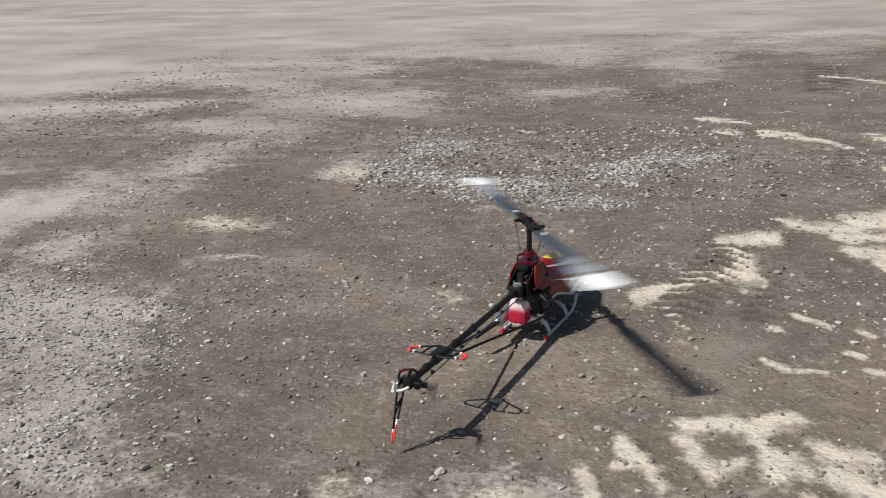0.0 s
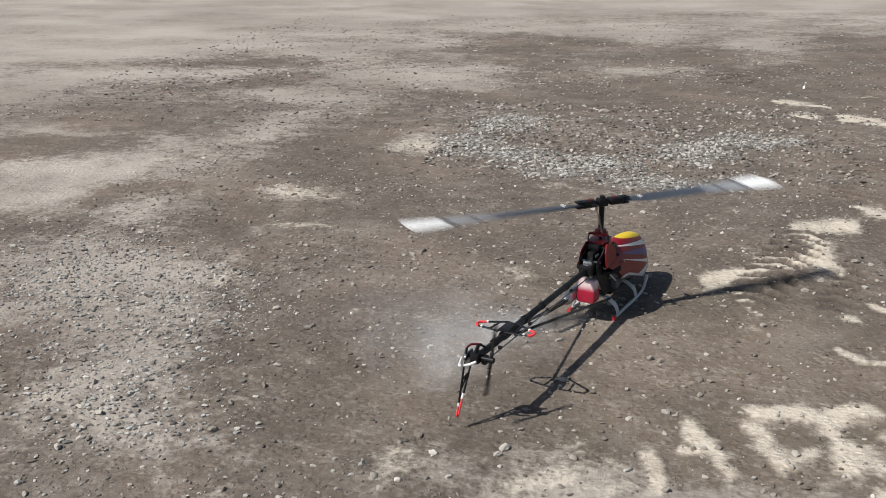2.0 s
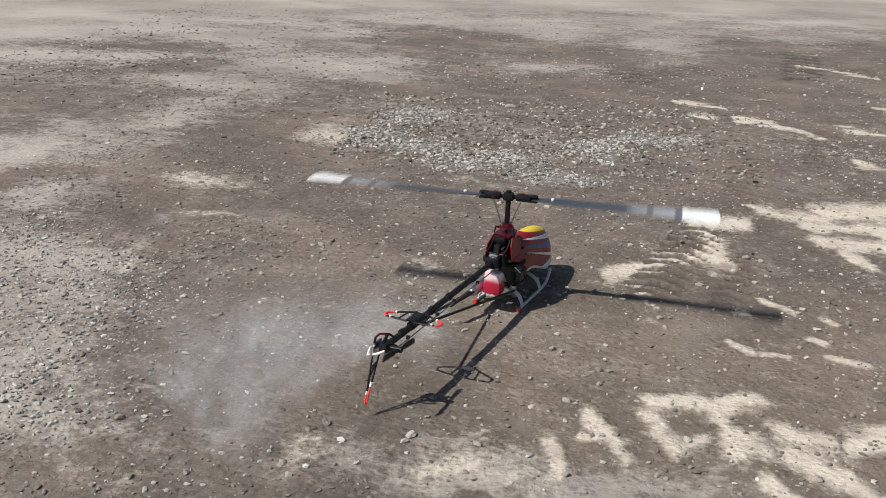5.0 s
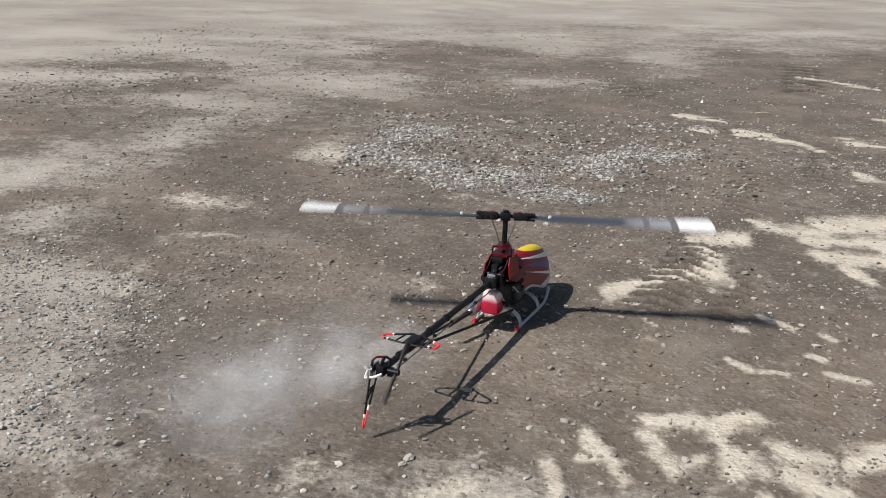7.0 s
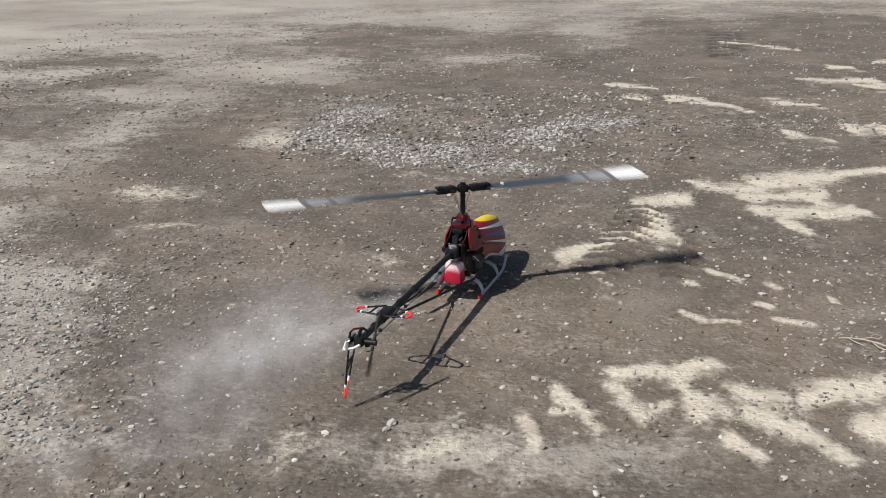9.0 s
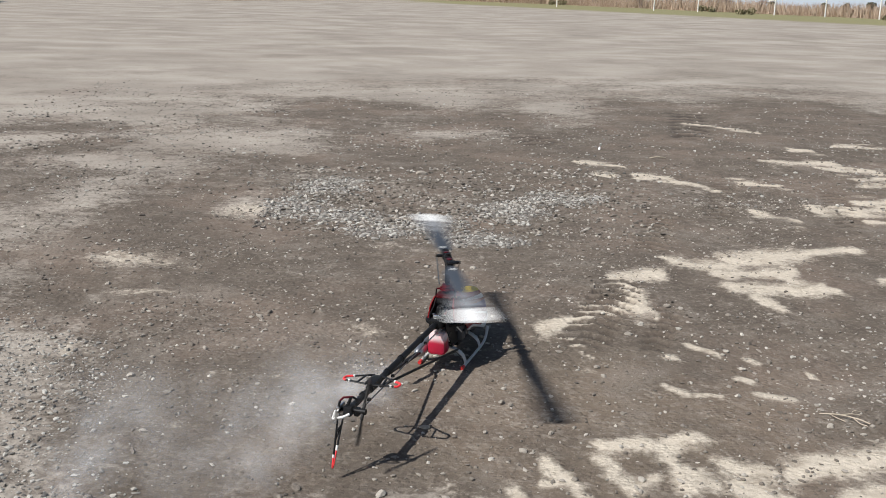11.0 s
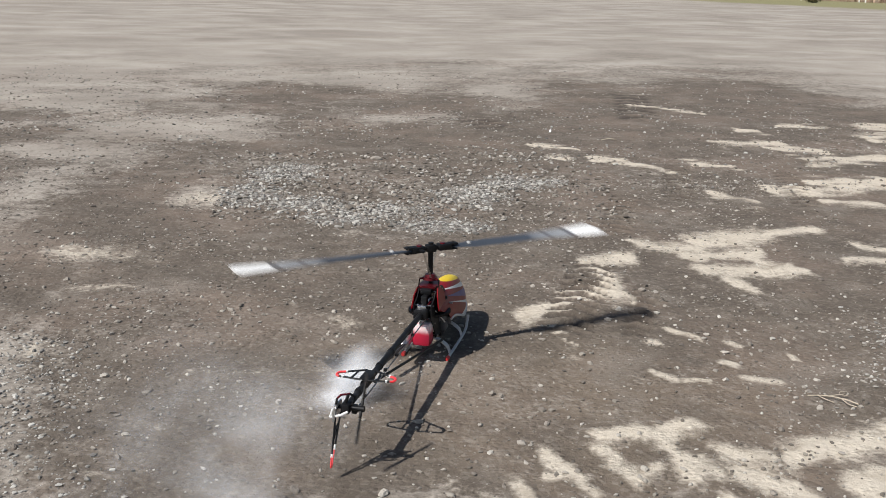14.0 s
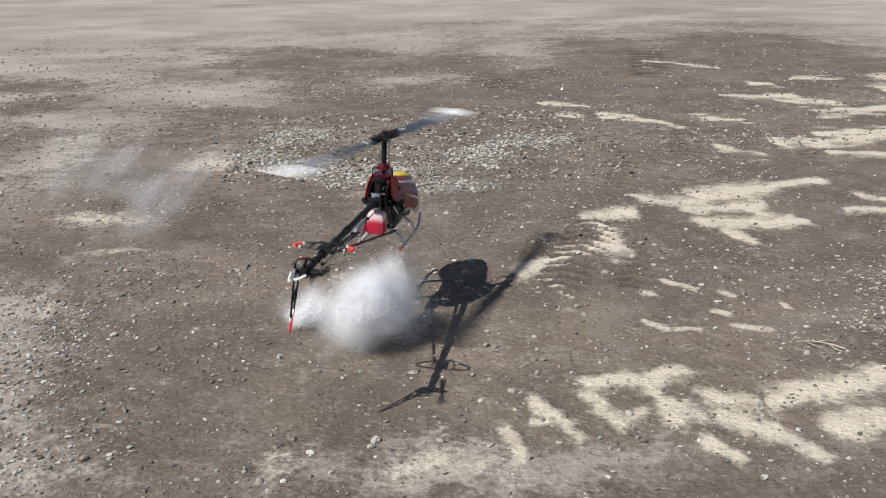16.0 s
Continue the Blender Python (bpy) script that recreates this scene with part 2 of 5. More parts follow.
pale_pebble_mat = island_material("pale_pebbles", [(0.0, (0.1, 0.095, 0.085)), (0.3, (0.28, 0.265, 0.24)), (0.65, (0.42, 0.4, 0.36)), (1.0, (0.62, 0.6, 0.55))])


def stone_material():
    m, t, b = nodes_of("stone")
    co = t.nodes.new("ShaderNodeTexCoord").outputs["Object"]
    info = t.nodes.new("ShaderNodeObjectInfo")
    col = ramp(t, info.outputs["Random"], [(0.0, (0.16, 0.135, 0.11)), (0.4, (0.36, 0.32, 0.27)), (1.0, (0.68, 0.63, 0.55))])
    f = noise_tex(t, co, 90, 5)
    t.links.new(mix(t, calc(t, "MULTIPLY", f, 0.6), col, (0.12, 0.1, 0.085)), b.inputs["Base Color"])
    b.inputs["Roughness"].default_value = 0.85
    bp = node(t, "ShaderNodeBump", Strength=0.5, Distance=0.003)
    t.links.new(f, bp.inputs["Height"])
    t.links.new(bp.outputs[0], b.inputs["Normal"])
    return m


stone_mat = stone_material()


def smoke_material():
    """Thin flakes of haze, thinner towards the rim of a puff."""
    m, t, b = nodes_of("exhaust_haze")
    out = t.nodes["Material Output"]
    a = t.nodes.new("ShaderNodeAttribute")
    a.attribute_name = "thick"
    clear = t.nodes.new("ShaderNodeBsdfTransparent")
    white = node(t, "ShaderNodeBsdfDiffuse", Color=(0.955, 0.965, 0.98, 1))
    lit = node(t, "ShaderNodeBsdfTranslucent", Color=(0.955, 0.965, 0.98, 1))
    both, m2 = node(t, "ShaderNodeMixShader", Fac=0.5), t.nodes.new("ShaderNodeMixShader")
    t.links.new(white.outputs[0], both.inputs[1])
    t.links.new(lit.outputs[0], both.inputs[2])
    co = t.nodes.new("ShaderNodeTexCoord").outputs["Object"]
    wispy = step(t, noise_tex(t, co, 9, 5, 0.55), 0.12, 0.8)
    t.links.new(calc(t, "MULTIPLY", a.outputs["Fac"], wispy), m2.inputs[0])
    t.links.new(clear.outputs[0], m2.inputs[1])
    t.links.new(both.outputs[0], m2.inputs[2])
    t.links.new(m2.outputs[0], out.inputs[0])
    return m


smoke_mat = smoke_material()


# ---- mesh helpers ----
def mesh_of(name, bm, material, smooth=True):
    me = bpy.data.meshes.new(name)
    bm.to_mesh(me)
    bm.free()
    me.materials.append(material)
    for p in me.polygons:
        p.use_smooth = smooth
    if smooth:
        me.set_sharp_from_angle(angle=radians(38))
    return me


def part(name, bm, material, parent, label="", smooth=True):
    ob = new(name, mesh_of(name, bm, material, smooth))
    ob.parent = parent
    return tagged(ob, label)


def box(bm, centre, size, bevel=0.0, turn=None):
    made = bmesh.ops.create_cube(bm, size=1.0)["verts"]
    m = Matrix.Translation(centre) @ (turn or Matrix()) @ Matrix.Diagonal((*size, 1))
    bmesh.ops.transform(bm, matrix=m, verts=made)
    if bevel:
        edges = list({e for v in made for e in v.link_edges})
        bmesh.ops.bevel(bm, geom=edges, offset=bevel, segments=2, affect="EDGES", profile=0.5)
    return bm


def rod(bm, a, b, r1, r2=None, sides=12):
    a, b = Vector(a), Vector(b)
    d = b - a
    made = bmesh.ops.create_cone(bm, cap_ends=True, segments=sides, radius1=r1, radius2=r1 if r2 is None else r2, depth=d.length)["verts"]
    m = Matrix.Translation((a + b) / 2) @ d.to_track_quat("Z", "Y").to_matrix().to_4x4()
    bmesh.ops.transform(bm, matrix=m, verts=made)
    return bm


def pipe(bm, points, radius, sides=10, flat=1.0):
    """A tube swept along points; flat squeezes it in z."""
    pts = [Vector(p) for p in points]
    rings = []
    for i, p in enumerate(pts):
        d = (pts[min(i + 1, len(pts) - 1)] - pts[max(i - 1, 0)]).normalized()
        side = d.cross(Vector((0, 0, 1)))
        side = side.normalized() if side.length > 1e-4 else Vector((1, 0, 0))
        up = side.cross(d)
        r = radius[i] if isinstance(radius, (list, tuple)) else radius
        rings.append([bm.verts.new(p + side * r * math.cos(k / sides * math.tau) + up * r * flat * math.sin(k / sides * math.tau)) for k in range(sides)])
    for a, b in zip(rings, rings[1:]):
        for k in range(sides):
            bm.faces.new((a[k], a[(k + 1) % sides], b[(k + 1) % sides], b[k]))
    bm.faces.new(rings[0][::-1])
    bm.faces.new(rings[-1])
    bmesh.ops.recalc_face_normals(bm, faces=bm.faces)
    return bm


def curve_through(points, n=8):
    """Catmull-Rom points through the given ones."""
    p = [Vector(q) for q in points]
    p = [2 * p[0] - p[1]] + p + [2 * p[-1] - p[-2]]
    out = []
    for i in range(1, len(p) - 2):
        for k in range(n):
            u = k / n
            out.append(0.5 * (2 * p[i] + (p[i + 1] - p[i - 1]) * u + (2 * p[i - 1] - 5 * p[i] + 4 * p[i + 1] - p[i + 2]) * u * u + (3 * p[i] - p[i - 1] - 3 * p[i + 1] + p[i + 2]) * u ** 3))
    return out + [p[-2]]


def plate(bm, outline, thick, axis="x", at=0.0):
    """A flat sheet with the given outline (pairs), thick along axis."""
    put = {"x": lambda a, b, c: (c, a, b), "y": lambda a, b, c: (a, c, b), "z": lambda a, b, c: (a, b, c)}[axis]
    front = [bm.verts.new(put(a, b, at - thick / 2)) for a, b in outline]
    rear = [bm.verts.new(put(a, b, at + thick / 2)) for a, b in outline]
    bm.faces.new(front)
    bm.faces.new(rear[::-1])
    n = len(outline)
    for k in range(n):
        bm.faces.new((front[k], rear[k], rear[(k + 1) % n], front[(k + 1) % n]))
    bmesh.ops.recalc_face_normals(bm, faces=bm.faces)
    return bm


# ---- the ground ----
SAND_MID = [(0.77, 1.1, 1.03, 1.19, 0.037), (0.82, 1.0, 0.8, 0.67, 0.062), (1.12, 1.45, 1.4, 1.34, 0.039), (1.44, 1.45, 1.82, 1.62, 0.053), (1.82, 1.62, 2.18, 1.74, 0.019), (1.3, 1.19, 1.69, 1.29, 0.033), (1.29, 1.0, 1.75, 0.96, 0.031), (1.38, 0.83, 1.43, 0.75, 0.025), (1.58, 1.29, 1.64, 1.1, 0.038), (0.39, 0.36, 0.61, 0.46, 0.027), (0.59, 0.6, 0.75, 0.67, 0.033), (0.47, 0.29, 0.51, 0.12, 0.026), (0.78, 0.71, 0.87, 0.56, 0.024), (2.23, 1.4, 2.37, 1.3, 0.024), (2.02, 1.1, 2.28, 1.12, 0.017)]
SAND_STREAKS = [(0.73, -0.18, 0.81, -0.28, 0.01), (0.81, -0.27, 0.92, -0.28, 0.006), (1.01, -0.09, 1.04, -0.11, 0.01), (1.04, -0.22, 1.12, -0.27, 0.01), (0.8, 0.1, 0.83, 0.07, 0.013), (0.91, 0.25, 1.0, 0.16, 0.013), (1.09, 0.11, 1.12, 0.09, 0.013), (1.28, -0.04, 1.3, -0.06, 0.012)]
SAND_NEAR = [(0.26, -0.74, 0.31, -0.83, 0.024), (0.31, -0.83, 0.34, -0.97, 0.025), (0.24, -0.88, 0.3, -0.87, 0.012), (0.14, -0.92, 0.17, -1.06, 0.023), (0.44, -0.68, 0.58, -0.64, 0.016), (0.58, -0.66, 0.74, -0.6, 0.019), (0.43, -0.75, 0.48, -0.9, 0.02), (0.48, -0.9, 0.54, -0.85, 0.018), (0.59, -0.71, 0.63, -0.88, 0.035), (0.64, -0.79, 0.7, -0.89, 0.029), (0.74, -0.78, 0.85, -0.82, 0.027), (0.77, -0.88, 0.89, -0.98, 0.036), (0.89, -0.98, 0.96, -1.11, 0.031), (0.92, -0.81, 1.08, -0.74, 0.025), (0.68, -1.06, 0.72, -1.1, 0.026), (1.07, -0.78, 1.34, -0.65, 0.038), (1.06, -0.96, 1.21, -0.94, 0.036)]
SAND_FAR = [(1.09, 4.24, 1.37, 4.16, 0.017), (1.11, 3.77, 1.22, 3.73, 0.016), (1.41, 3.74, 1.67, 3.64, 0.02), (1.65, 3.57, 1.88, 3.28, 0.016), (2.11, 3.62, 2.36, 3.52, 0.025), (2.58, 4.42, 3.12, 4.45, 0.028), (2.99, 5.11, 3.17, 5.06, 0.016), (2.9, 4.25, 3.35, 4.15, 0.018), (1.92, 2.58, 2.07, 2.43, 0.021), (2.31, 2.67, 3.21, 2.88, 0.026), (2.64, 2.95, 3.25, 3.0, 0.02), (2.53, 2.44, 2.81, 2.37, 0.025), (2.96, 3.77, 3.73, 3.86, 0.036), (4.17, 5.37, 4.6, 5.5, 0.039), (3.91, 4.73, 4.28, 4.9, 0.03), (3.52, 5.42, 3.95, 5.45, 0.017), (2.48, 6.87, 3.05, 6.25, 0.018)]
SAND_LEFT = [(-1.47, 1.3, 0.2, 0.12), (-1.3, 1.24, 0.1, 0.08), (-1.26, 0.78, 0.1, 0.05), (-1.18, 0.8, 0.03, 0.03), (-1.11, 2.43, 0.09, 0.18), (-0.28, 0.34, 0.05, 0.04), (-0.42, -1.09, 0.05, 0.05), (-0.1, -1.08, 0.09, 0.05), (0.09, -1.12, 0.06, 0.04), (0.02, -0.98, 0.05, 0.03), (-1.3, 0.03, 0.03, 0.06)]
GRAVEL = [(-0.7, 3.11, 0.16, 0.25), (-0.86, 2.52, 0.13, 0.21), (-0.56, 2.28, 0.19, 0.14), (-0.27, 1.98, 0.18, 0.13), (-0.03, 2.11, 0.15, 0.13), (0.41, 2.48, 0.17, 0.21), (0.77, 2.88, 0.18, 0.17), (0.99, 2.89, 0.07, 0.11), (0.19, 1.8, 0.18, 0.12)]
GREY_RIGHT = [(1.71, 0.02, 0.07, 0.18), (1.6, -0.27, 0.04, 0.09), (1.54, -0.2, 0.05, 0.07), (1.67, 0.14, 0.04, 0.09)]
GREY_LEFT = [(-1.37, -0.47, 0.19, 0.27), (-1.47, -0.16, 0.24, 0.22), (-1.26, -0.77, 0.18, 0.22), (-2.54, 2.09, 0.24, 0.21), (-2.61, 1.79, 0.17, 0.19), (-2.05, 1.01, 0.2, 0.19), (-2.08, 1.93, 0.36, 0.27), (-1.05, -1.0, 0.12, 0.12)]


def blobs(x, y, ellipses, grow):
    """1 in the middle of any ellipse, 0.5 at its rim, falling off outside; arrays."""
    best = np.full(x.shape, 9.0)
    for cx, cy, rx, ry in ellipses:
        best = np.minimum(best, np.hypot((x - cx) / (rx * grow + 0.01), (y - cy) / (ry * grow + 0.01)))
    return np.clip(1.15 - 0.6 * best, 0, 1)


def smooth_noise(x, y, scale, seed):
    """Value noise over arrays, -1 to 1."""
    u, v = x * scale + seed * 17.3, y * scale - seed * 9.1
    i, j = np.floor(u), np.floor(v)
    f, g = u - i, v - j
    f, g = f * f * (3 - 2 * f), g * g * (3 - 2 * g)

    def h(a, b):
        s = np.sin(a * 127.1 + b * 311.7 + seed * 74.7) * 43758.5453
        return (s - np.floor(s)) * 2 - 1
    return (h(i, j) * (1 - f) + h(i + 1, j) * f) * (1 - g) + (h(i, j + 1) * (1 - f) + h(i + 1, j + 1) * f) * g


def warp(x, y):
    k = 0.055 * (1 + 0.22 * np.clip(y - 2, 0, 5))
    wx = smooth_noise(x, y, 5, 1) * k + smooth_noise(x, y, 14, 2) * k * 0.6 + smooth_noise(x, y, 34, 5) * k * 0.3
    wy = smooth_noise(x, y, 5, 3) * k + smooth_noise(x, y, 14, 4) * k * 0.6 + smooth_noise(x, y, 34, 6) * k * 0.3
    return x + wx, y + wy


def strokes(x, y, lines, flat, edge):
    """1 along each swept line (ends and breadth given), 0.5 at its rim, falling off outside; flat squeezes y."""
    best = np.full(x.shape, 9.0)
    for ax, ay, bx, by, r in lines:
        dx, dy = bx - ax, (by - ay) * flat
        u, v = x - ax, (y - ay) * flat
        k = np.clip((u * dx + v * dy) / (dx * dx + dy * dy + 1e-9), 0, 1)
        best = np.minimum(best, np.hypot(u - k * dx, v - k * dy) / (r + edge))
    return np.clip(1.02 - 0.55 * best, 0, 1)


def sand_at(x, y):
    u, v = warp(x, y)
    u, v = (x + u) / 2, (y + v) / 2
    a = np.maximum(strokes(u, v, SAND_MID, 0.33, 0.006) + 0.12 * smooth_noise(x, y, 11, 53), strokes(u, v, SAND_NEAR, 0.46, 0.006) + 0.1 * smooth_noise(x, y, 9, 54))
    a = np.maximum(a, strokes(u, v, SAND_STREAKS, 0.42, 0.004))
    # tyre treads cut across the sand
    p, q = (x - 0.49) * 0.94 - (y - 0.14) * 0.34, (x - 0.49) * 0.34 + (y - 0.14) * 0.94
    tread = (np.abs(p) < 0.1) & (q > -0.05) & (q < 1.0) & (np.sin(q * 72 + np.abs(p) * 60) > 0.1)
    a = a - 0.6 * tread
    far = strokes(u, v, SAND_FAR, 0.2, 0.009) + 0.16 * smooth_noise(x, y * 1.6, 4.5, 51) + 0.42 * smooth_noise(x * 0.8, y * 1.3, 9, 52) - 0.05
    return np.maximum(a, np.maximum(far, blobs(*warp(x, y), SAND_LEFT, 1.3) * 0.66))


def gravel_at(x, y):
    u, v = warp(x, y)
    return np.maximum(blobs(u, v, GRAVEL, 1.2), 0.3 * blobs(u, v, [(0.05, 2.6, 0.75, 0.5)], 1.1))


# patch (-3.43, 2.35) paints a sunlit ridge; DARK (-3.19, 2.01) paints the shade below
PALE = [(-2.48, 4.05, 0.37, 0.15), (-2.15, 5.46, 0.39, 0.2), (-1.63, 6.43, 0.33, 0.33), (-1.51, 4.48, 0.38, 0.16), (-2.9, 6.8, 0.7, 0.8), (-3.3, 5.0, 0.5, 0.4), (-4.41, 3.97, 0.45, 1.32), (-2.7, 1.08, 0.23, 0.36), (-2.77, 1.54, 0.26, 0.19), (-3.43, 2.35, 0.28, 0.09), (-1.84, -0.07, 0.22, 0.28), (-4.09, 4.85, 0.53, 0.39), (0.05, -1.12, 0.28, 0.1), (-0.19, 8.57, 0.71, 0.85), (1.54, 7.83, 0.53, 0.98), (-0.04, 5.48, 0.59, 0.31), (-2.05, 4.87, 0.96, 0.41), (-1.99, 2.5, 0.22, 0.53), (-1.55, 1.29, 0.15, 0.14), (-1.11, 2.44, 0.1, 0.21), (-2.35, 4.08, 0.43, 0.34), (-0.28, 5.5, 0.15, 0.55), (-0.59, 9.05, 1.34, 0.78), (-1.15, 5.49, 0.43, 0.34)]
DARK = [(2.19, 7.89, 0.29, 0.5), (2.09, 5.94, 0.32, 1.06), (4.15, 8.51, 0.42, 0.5), (3.81, 7.38, 0.6, 0.41), (4.02, 6.26, 0.45, 0.58), (4.76, 6.24, 0.4, 0.42), (1.1, 4.87, 0.28, 0.66), (-1.0, 7.33, 0.35, 0.59), (-0.53, 5.73, 0.3, 0.43), (-3.01, 5.58, 0.28, 0.2), (-1.69, 2.09, 0.21, 0.59), (-1.49, 2.35, 0.19, 0.58), (0.43, 6.86, 0.4, 0.36), (0.3, 4.45, 0.52, 0.59), (2.61, 5.51, 0.41, 0.7), (-3.31, 5.5, 0.45, 0.23), (-3.19, 2.01, 0.25, 0.15), (-2.35, 1.16, 0.13, 0.13), (-2.65, 4.55, 0.24, 0.22)]


def dust_at(x, y):
    """Dry pale ground: patches at one side, a painted lit ridge too, and everything farther out."""
    u, v = warp(x, y)
    u, v = u + 0.15 * smooth_noise(x, y, 2.1, 41), v + 0.15 * smooth_noise(x, y, 2.1, 42)
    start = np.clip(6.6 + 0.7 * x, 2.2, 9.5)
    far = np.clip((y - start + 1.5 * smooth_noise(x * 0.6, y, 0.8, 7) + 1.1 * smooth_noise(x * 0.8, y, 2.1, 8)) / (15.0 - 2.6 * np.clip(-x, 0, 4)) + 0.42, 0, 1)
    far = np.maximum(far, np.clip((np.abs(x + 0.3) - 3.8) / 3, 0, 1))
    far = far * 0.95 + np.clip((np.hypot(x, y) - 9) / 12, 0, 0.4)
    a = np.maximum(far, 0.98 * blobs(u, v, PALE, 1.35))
    a = np.maximum(a, 0.88 * blobs(u, v, GREY_LEFT, 1.4))
    worn = np.clip(0.9 * smooth_noise(x * 0.3, y * 0.5, 0.9, 71) + 0.6 * smooth_noise(x * 0.5, y, 0.8, 72) - 0.05, 0, 1) * np.clip((y - 4) / 4, 0, 1) * np.clip((34 - y) / 24, 0, 1)
    return a - 0.65 * blobs(u, v, DARK, 1.4) - 0.3 * worn


def warm_at(x, y):
    """Browner earth round the machine and towards the near sand."""
    u, v = warp(x, y)
    return np.clip(1.25 - np.hypot((u - 0.45) / 1.1, (v + 0.45) / 0.75), 0, 1)


def edge_at(x):
    """Where the bare field ends: two sides that meet at a far corner."""
    return np.minimum(72.0 - 1.5 * x, 71.0 + 1.0 * np.clip(x, -45, 45))


def verge_at(x):
    """Breadth of the turf strip before the reeds."""
    return np.clip(14 + 0.9 * x, 3, 24)


def turf_at(x, y):
    return np.clip((y - edge_at(x)) / 9.0 + 0.3, 0, 1) * np.clip((x + 6) / 8, 0, 1)


def straw_at(x, y):
    return np.clip((y - edge_at(x) - verge_at(x)) / 6.0, 0, 1)


def tread_at(x, y):
    """Chevron tyre prints along three short stretches of wheel track."""
    out = np.zeros(x.shape)
    for ox, oy, dx, dy, length, wide, pitch in ((0.49, 0.12, 0.34, 0.94, 1.0, 0.11, 0.087), (0.75, 0.1, 0.34, 0.94, 0.75, 0.06, 0.08), (1.05, 1.6, 0.3, 0.95, 1.1, 0.09, 0.1), (1.62, 2.35, 0.3, 0.95, 1.3, 0.1, 0.1), (2.35, 2.2, 0.25, 0.97, 1.2, 0.09, 0.1), (2.3, 5.6, 0.2, 0.98, 2.2, 0.22, 0.26), (0.95, 5.0, -0.2, 0.98, 0.9, 0.2, 0.2)):
        p, q = (x - ox) * dy - (y - oy) * dx, (x - ox) * dx + (y - oy) * dy
        bars = np.clip(2.2 * np.sin((q + 0.6 * np.abs(p)) / pitch * math.tau) + 0.2 + 0.8 * smooth_noise(x, y, 6, 61), 0, 1)
        edge = np.clip((wide - np.abs(p)) / (wide * 0.3), 0, 1) * np.clip(q / 0.15, 0, 1) * np.clip((length - q) / 0.2, 0, 1)
        out = np.maximum(out, bars * edge)
    return out


def height_at(x, y):
    near = 1 / (1 + (np.hypot(x, y) / 9) ** 2)
    h = 0.012 * smooth_noise(x, y, 1.3, 11) + 0.006 * smooth_noise(x, y, 5, 12) + 0.003 * smooth_noise(x, y, 14, 13)
    h = h + 0.004 * sand_at(x, y)
    h = h - 0.018 * tread_at(x, y)
    flat = np.clip((np.hypot(x + 0.02, y + 0.1) - 0.35) / 0.5, 0.15, 1)
    # the land falls away gently behind the reeds
    beyond = np.clip(y - edge_at(np.clip(x, -40, 45)) - 24, 0, 2000)
    return h * near * flat - 0.013 * beyond


def spaced(lo, hi, fine, reach):
    """Even steps from lo to hi, then steps that widen slowly to 9 m and fast to the horizon."""
    def outward(p):
        out, d = [], fine
        far = abs(p)
        while far < reach:
            out.append(far)
            d *= 1.018 if far < 9 else 1.13
            far += d
        return out
    return np.concatenate([[-v for v in outward(lo)[:0:-1]], np.arange(lo, hi, fine), outward(hi)])


def build_ground():
    xs, ys = spaced(-2.4, 2.6, 0.018, 900), spaced(-1.5, 3.4, 0.018, 900)
    X, Y = np.meshgrid(xs, ys)
    Z = height_at(X, Y)
    nx, ny = len(xs), len(ys)
    co = np.stack([X, Y, Z], -1).reshape(-1, 3)
    i = np.arange(nx * ny).reshape(ny, nx)
    quads = np.stack([i[:-1, :-1], i[:-1, 1:], i[1:, 1:], i[1:, :-1]], -1).reshape(-1, 4)
    me = bpy.data.meshes.new("ground")
    me.vertices.add(len(co))
    me.vertices.foreach_set("co", co.ravel())
    me.loops.add(quads.size)
    me.loops.foreach_set("vertex_index", quads.ravel().astype(np.int32))
    me.polygons.add(len(quads))
    me.polygons.foreach_set("loop_start", np.arange(0, quads.size, 4, dtype=np.int32))
    me.update(calc_edges=True)
    for p in me.polygons:
        p.use_smooth = True
    for name, f in (("sand", sand_at), ("gravel", gravel_at), ("dust", dust_at), ("turf", turf_at), ("straw", straw_at), ("tread", tread_at), ("warm", warm_at)):
        a = me.attributes.new(name, "FLOAT", "POINT")
        a.data.foreach_set("value", f(X, Y).astype(np.float32).ravel())
    me.materials.append(ground_mat)
    return tagged(new("ground", me), "dark gritty earth with pale sand patches and dry dust", "ground", kind="structure")


ground = build_ground()


# ---- loose stones ----
ICO = bmesh.new()
bmesh.ops.create_icosphere(ICO, subdivisions=1, radius=1.0)
ICO_V = np.array([v.co[:] for v in ICO.verts])
ICO_F = np.array([[v.index for v in f.verts] for f in ICO.faces])
ICO.free()


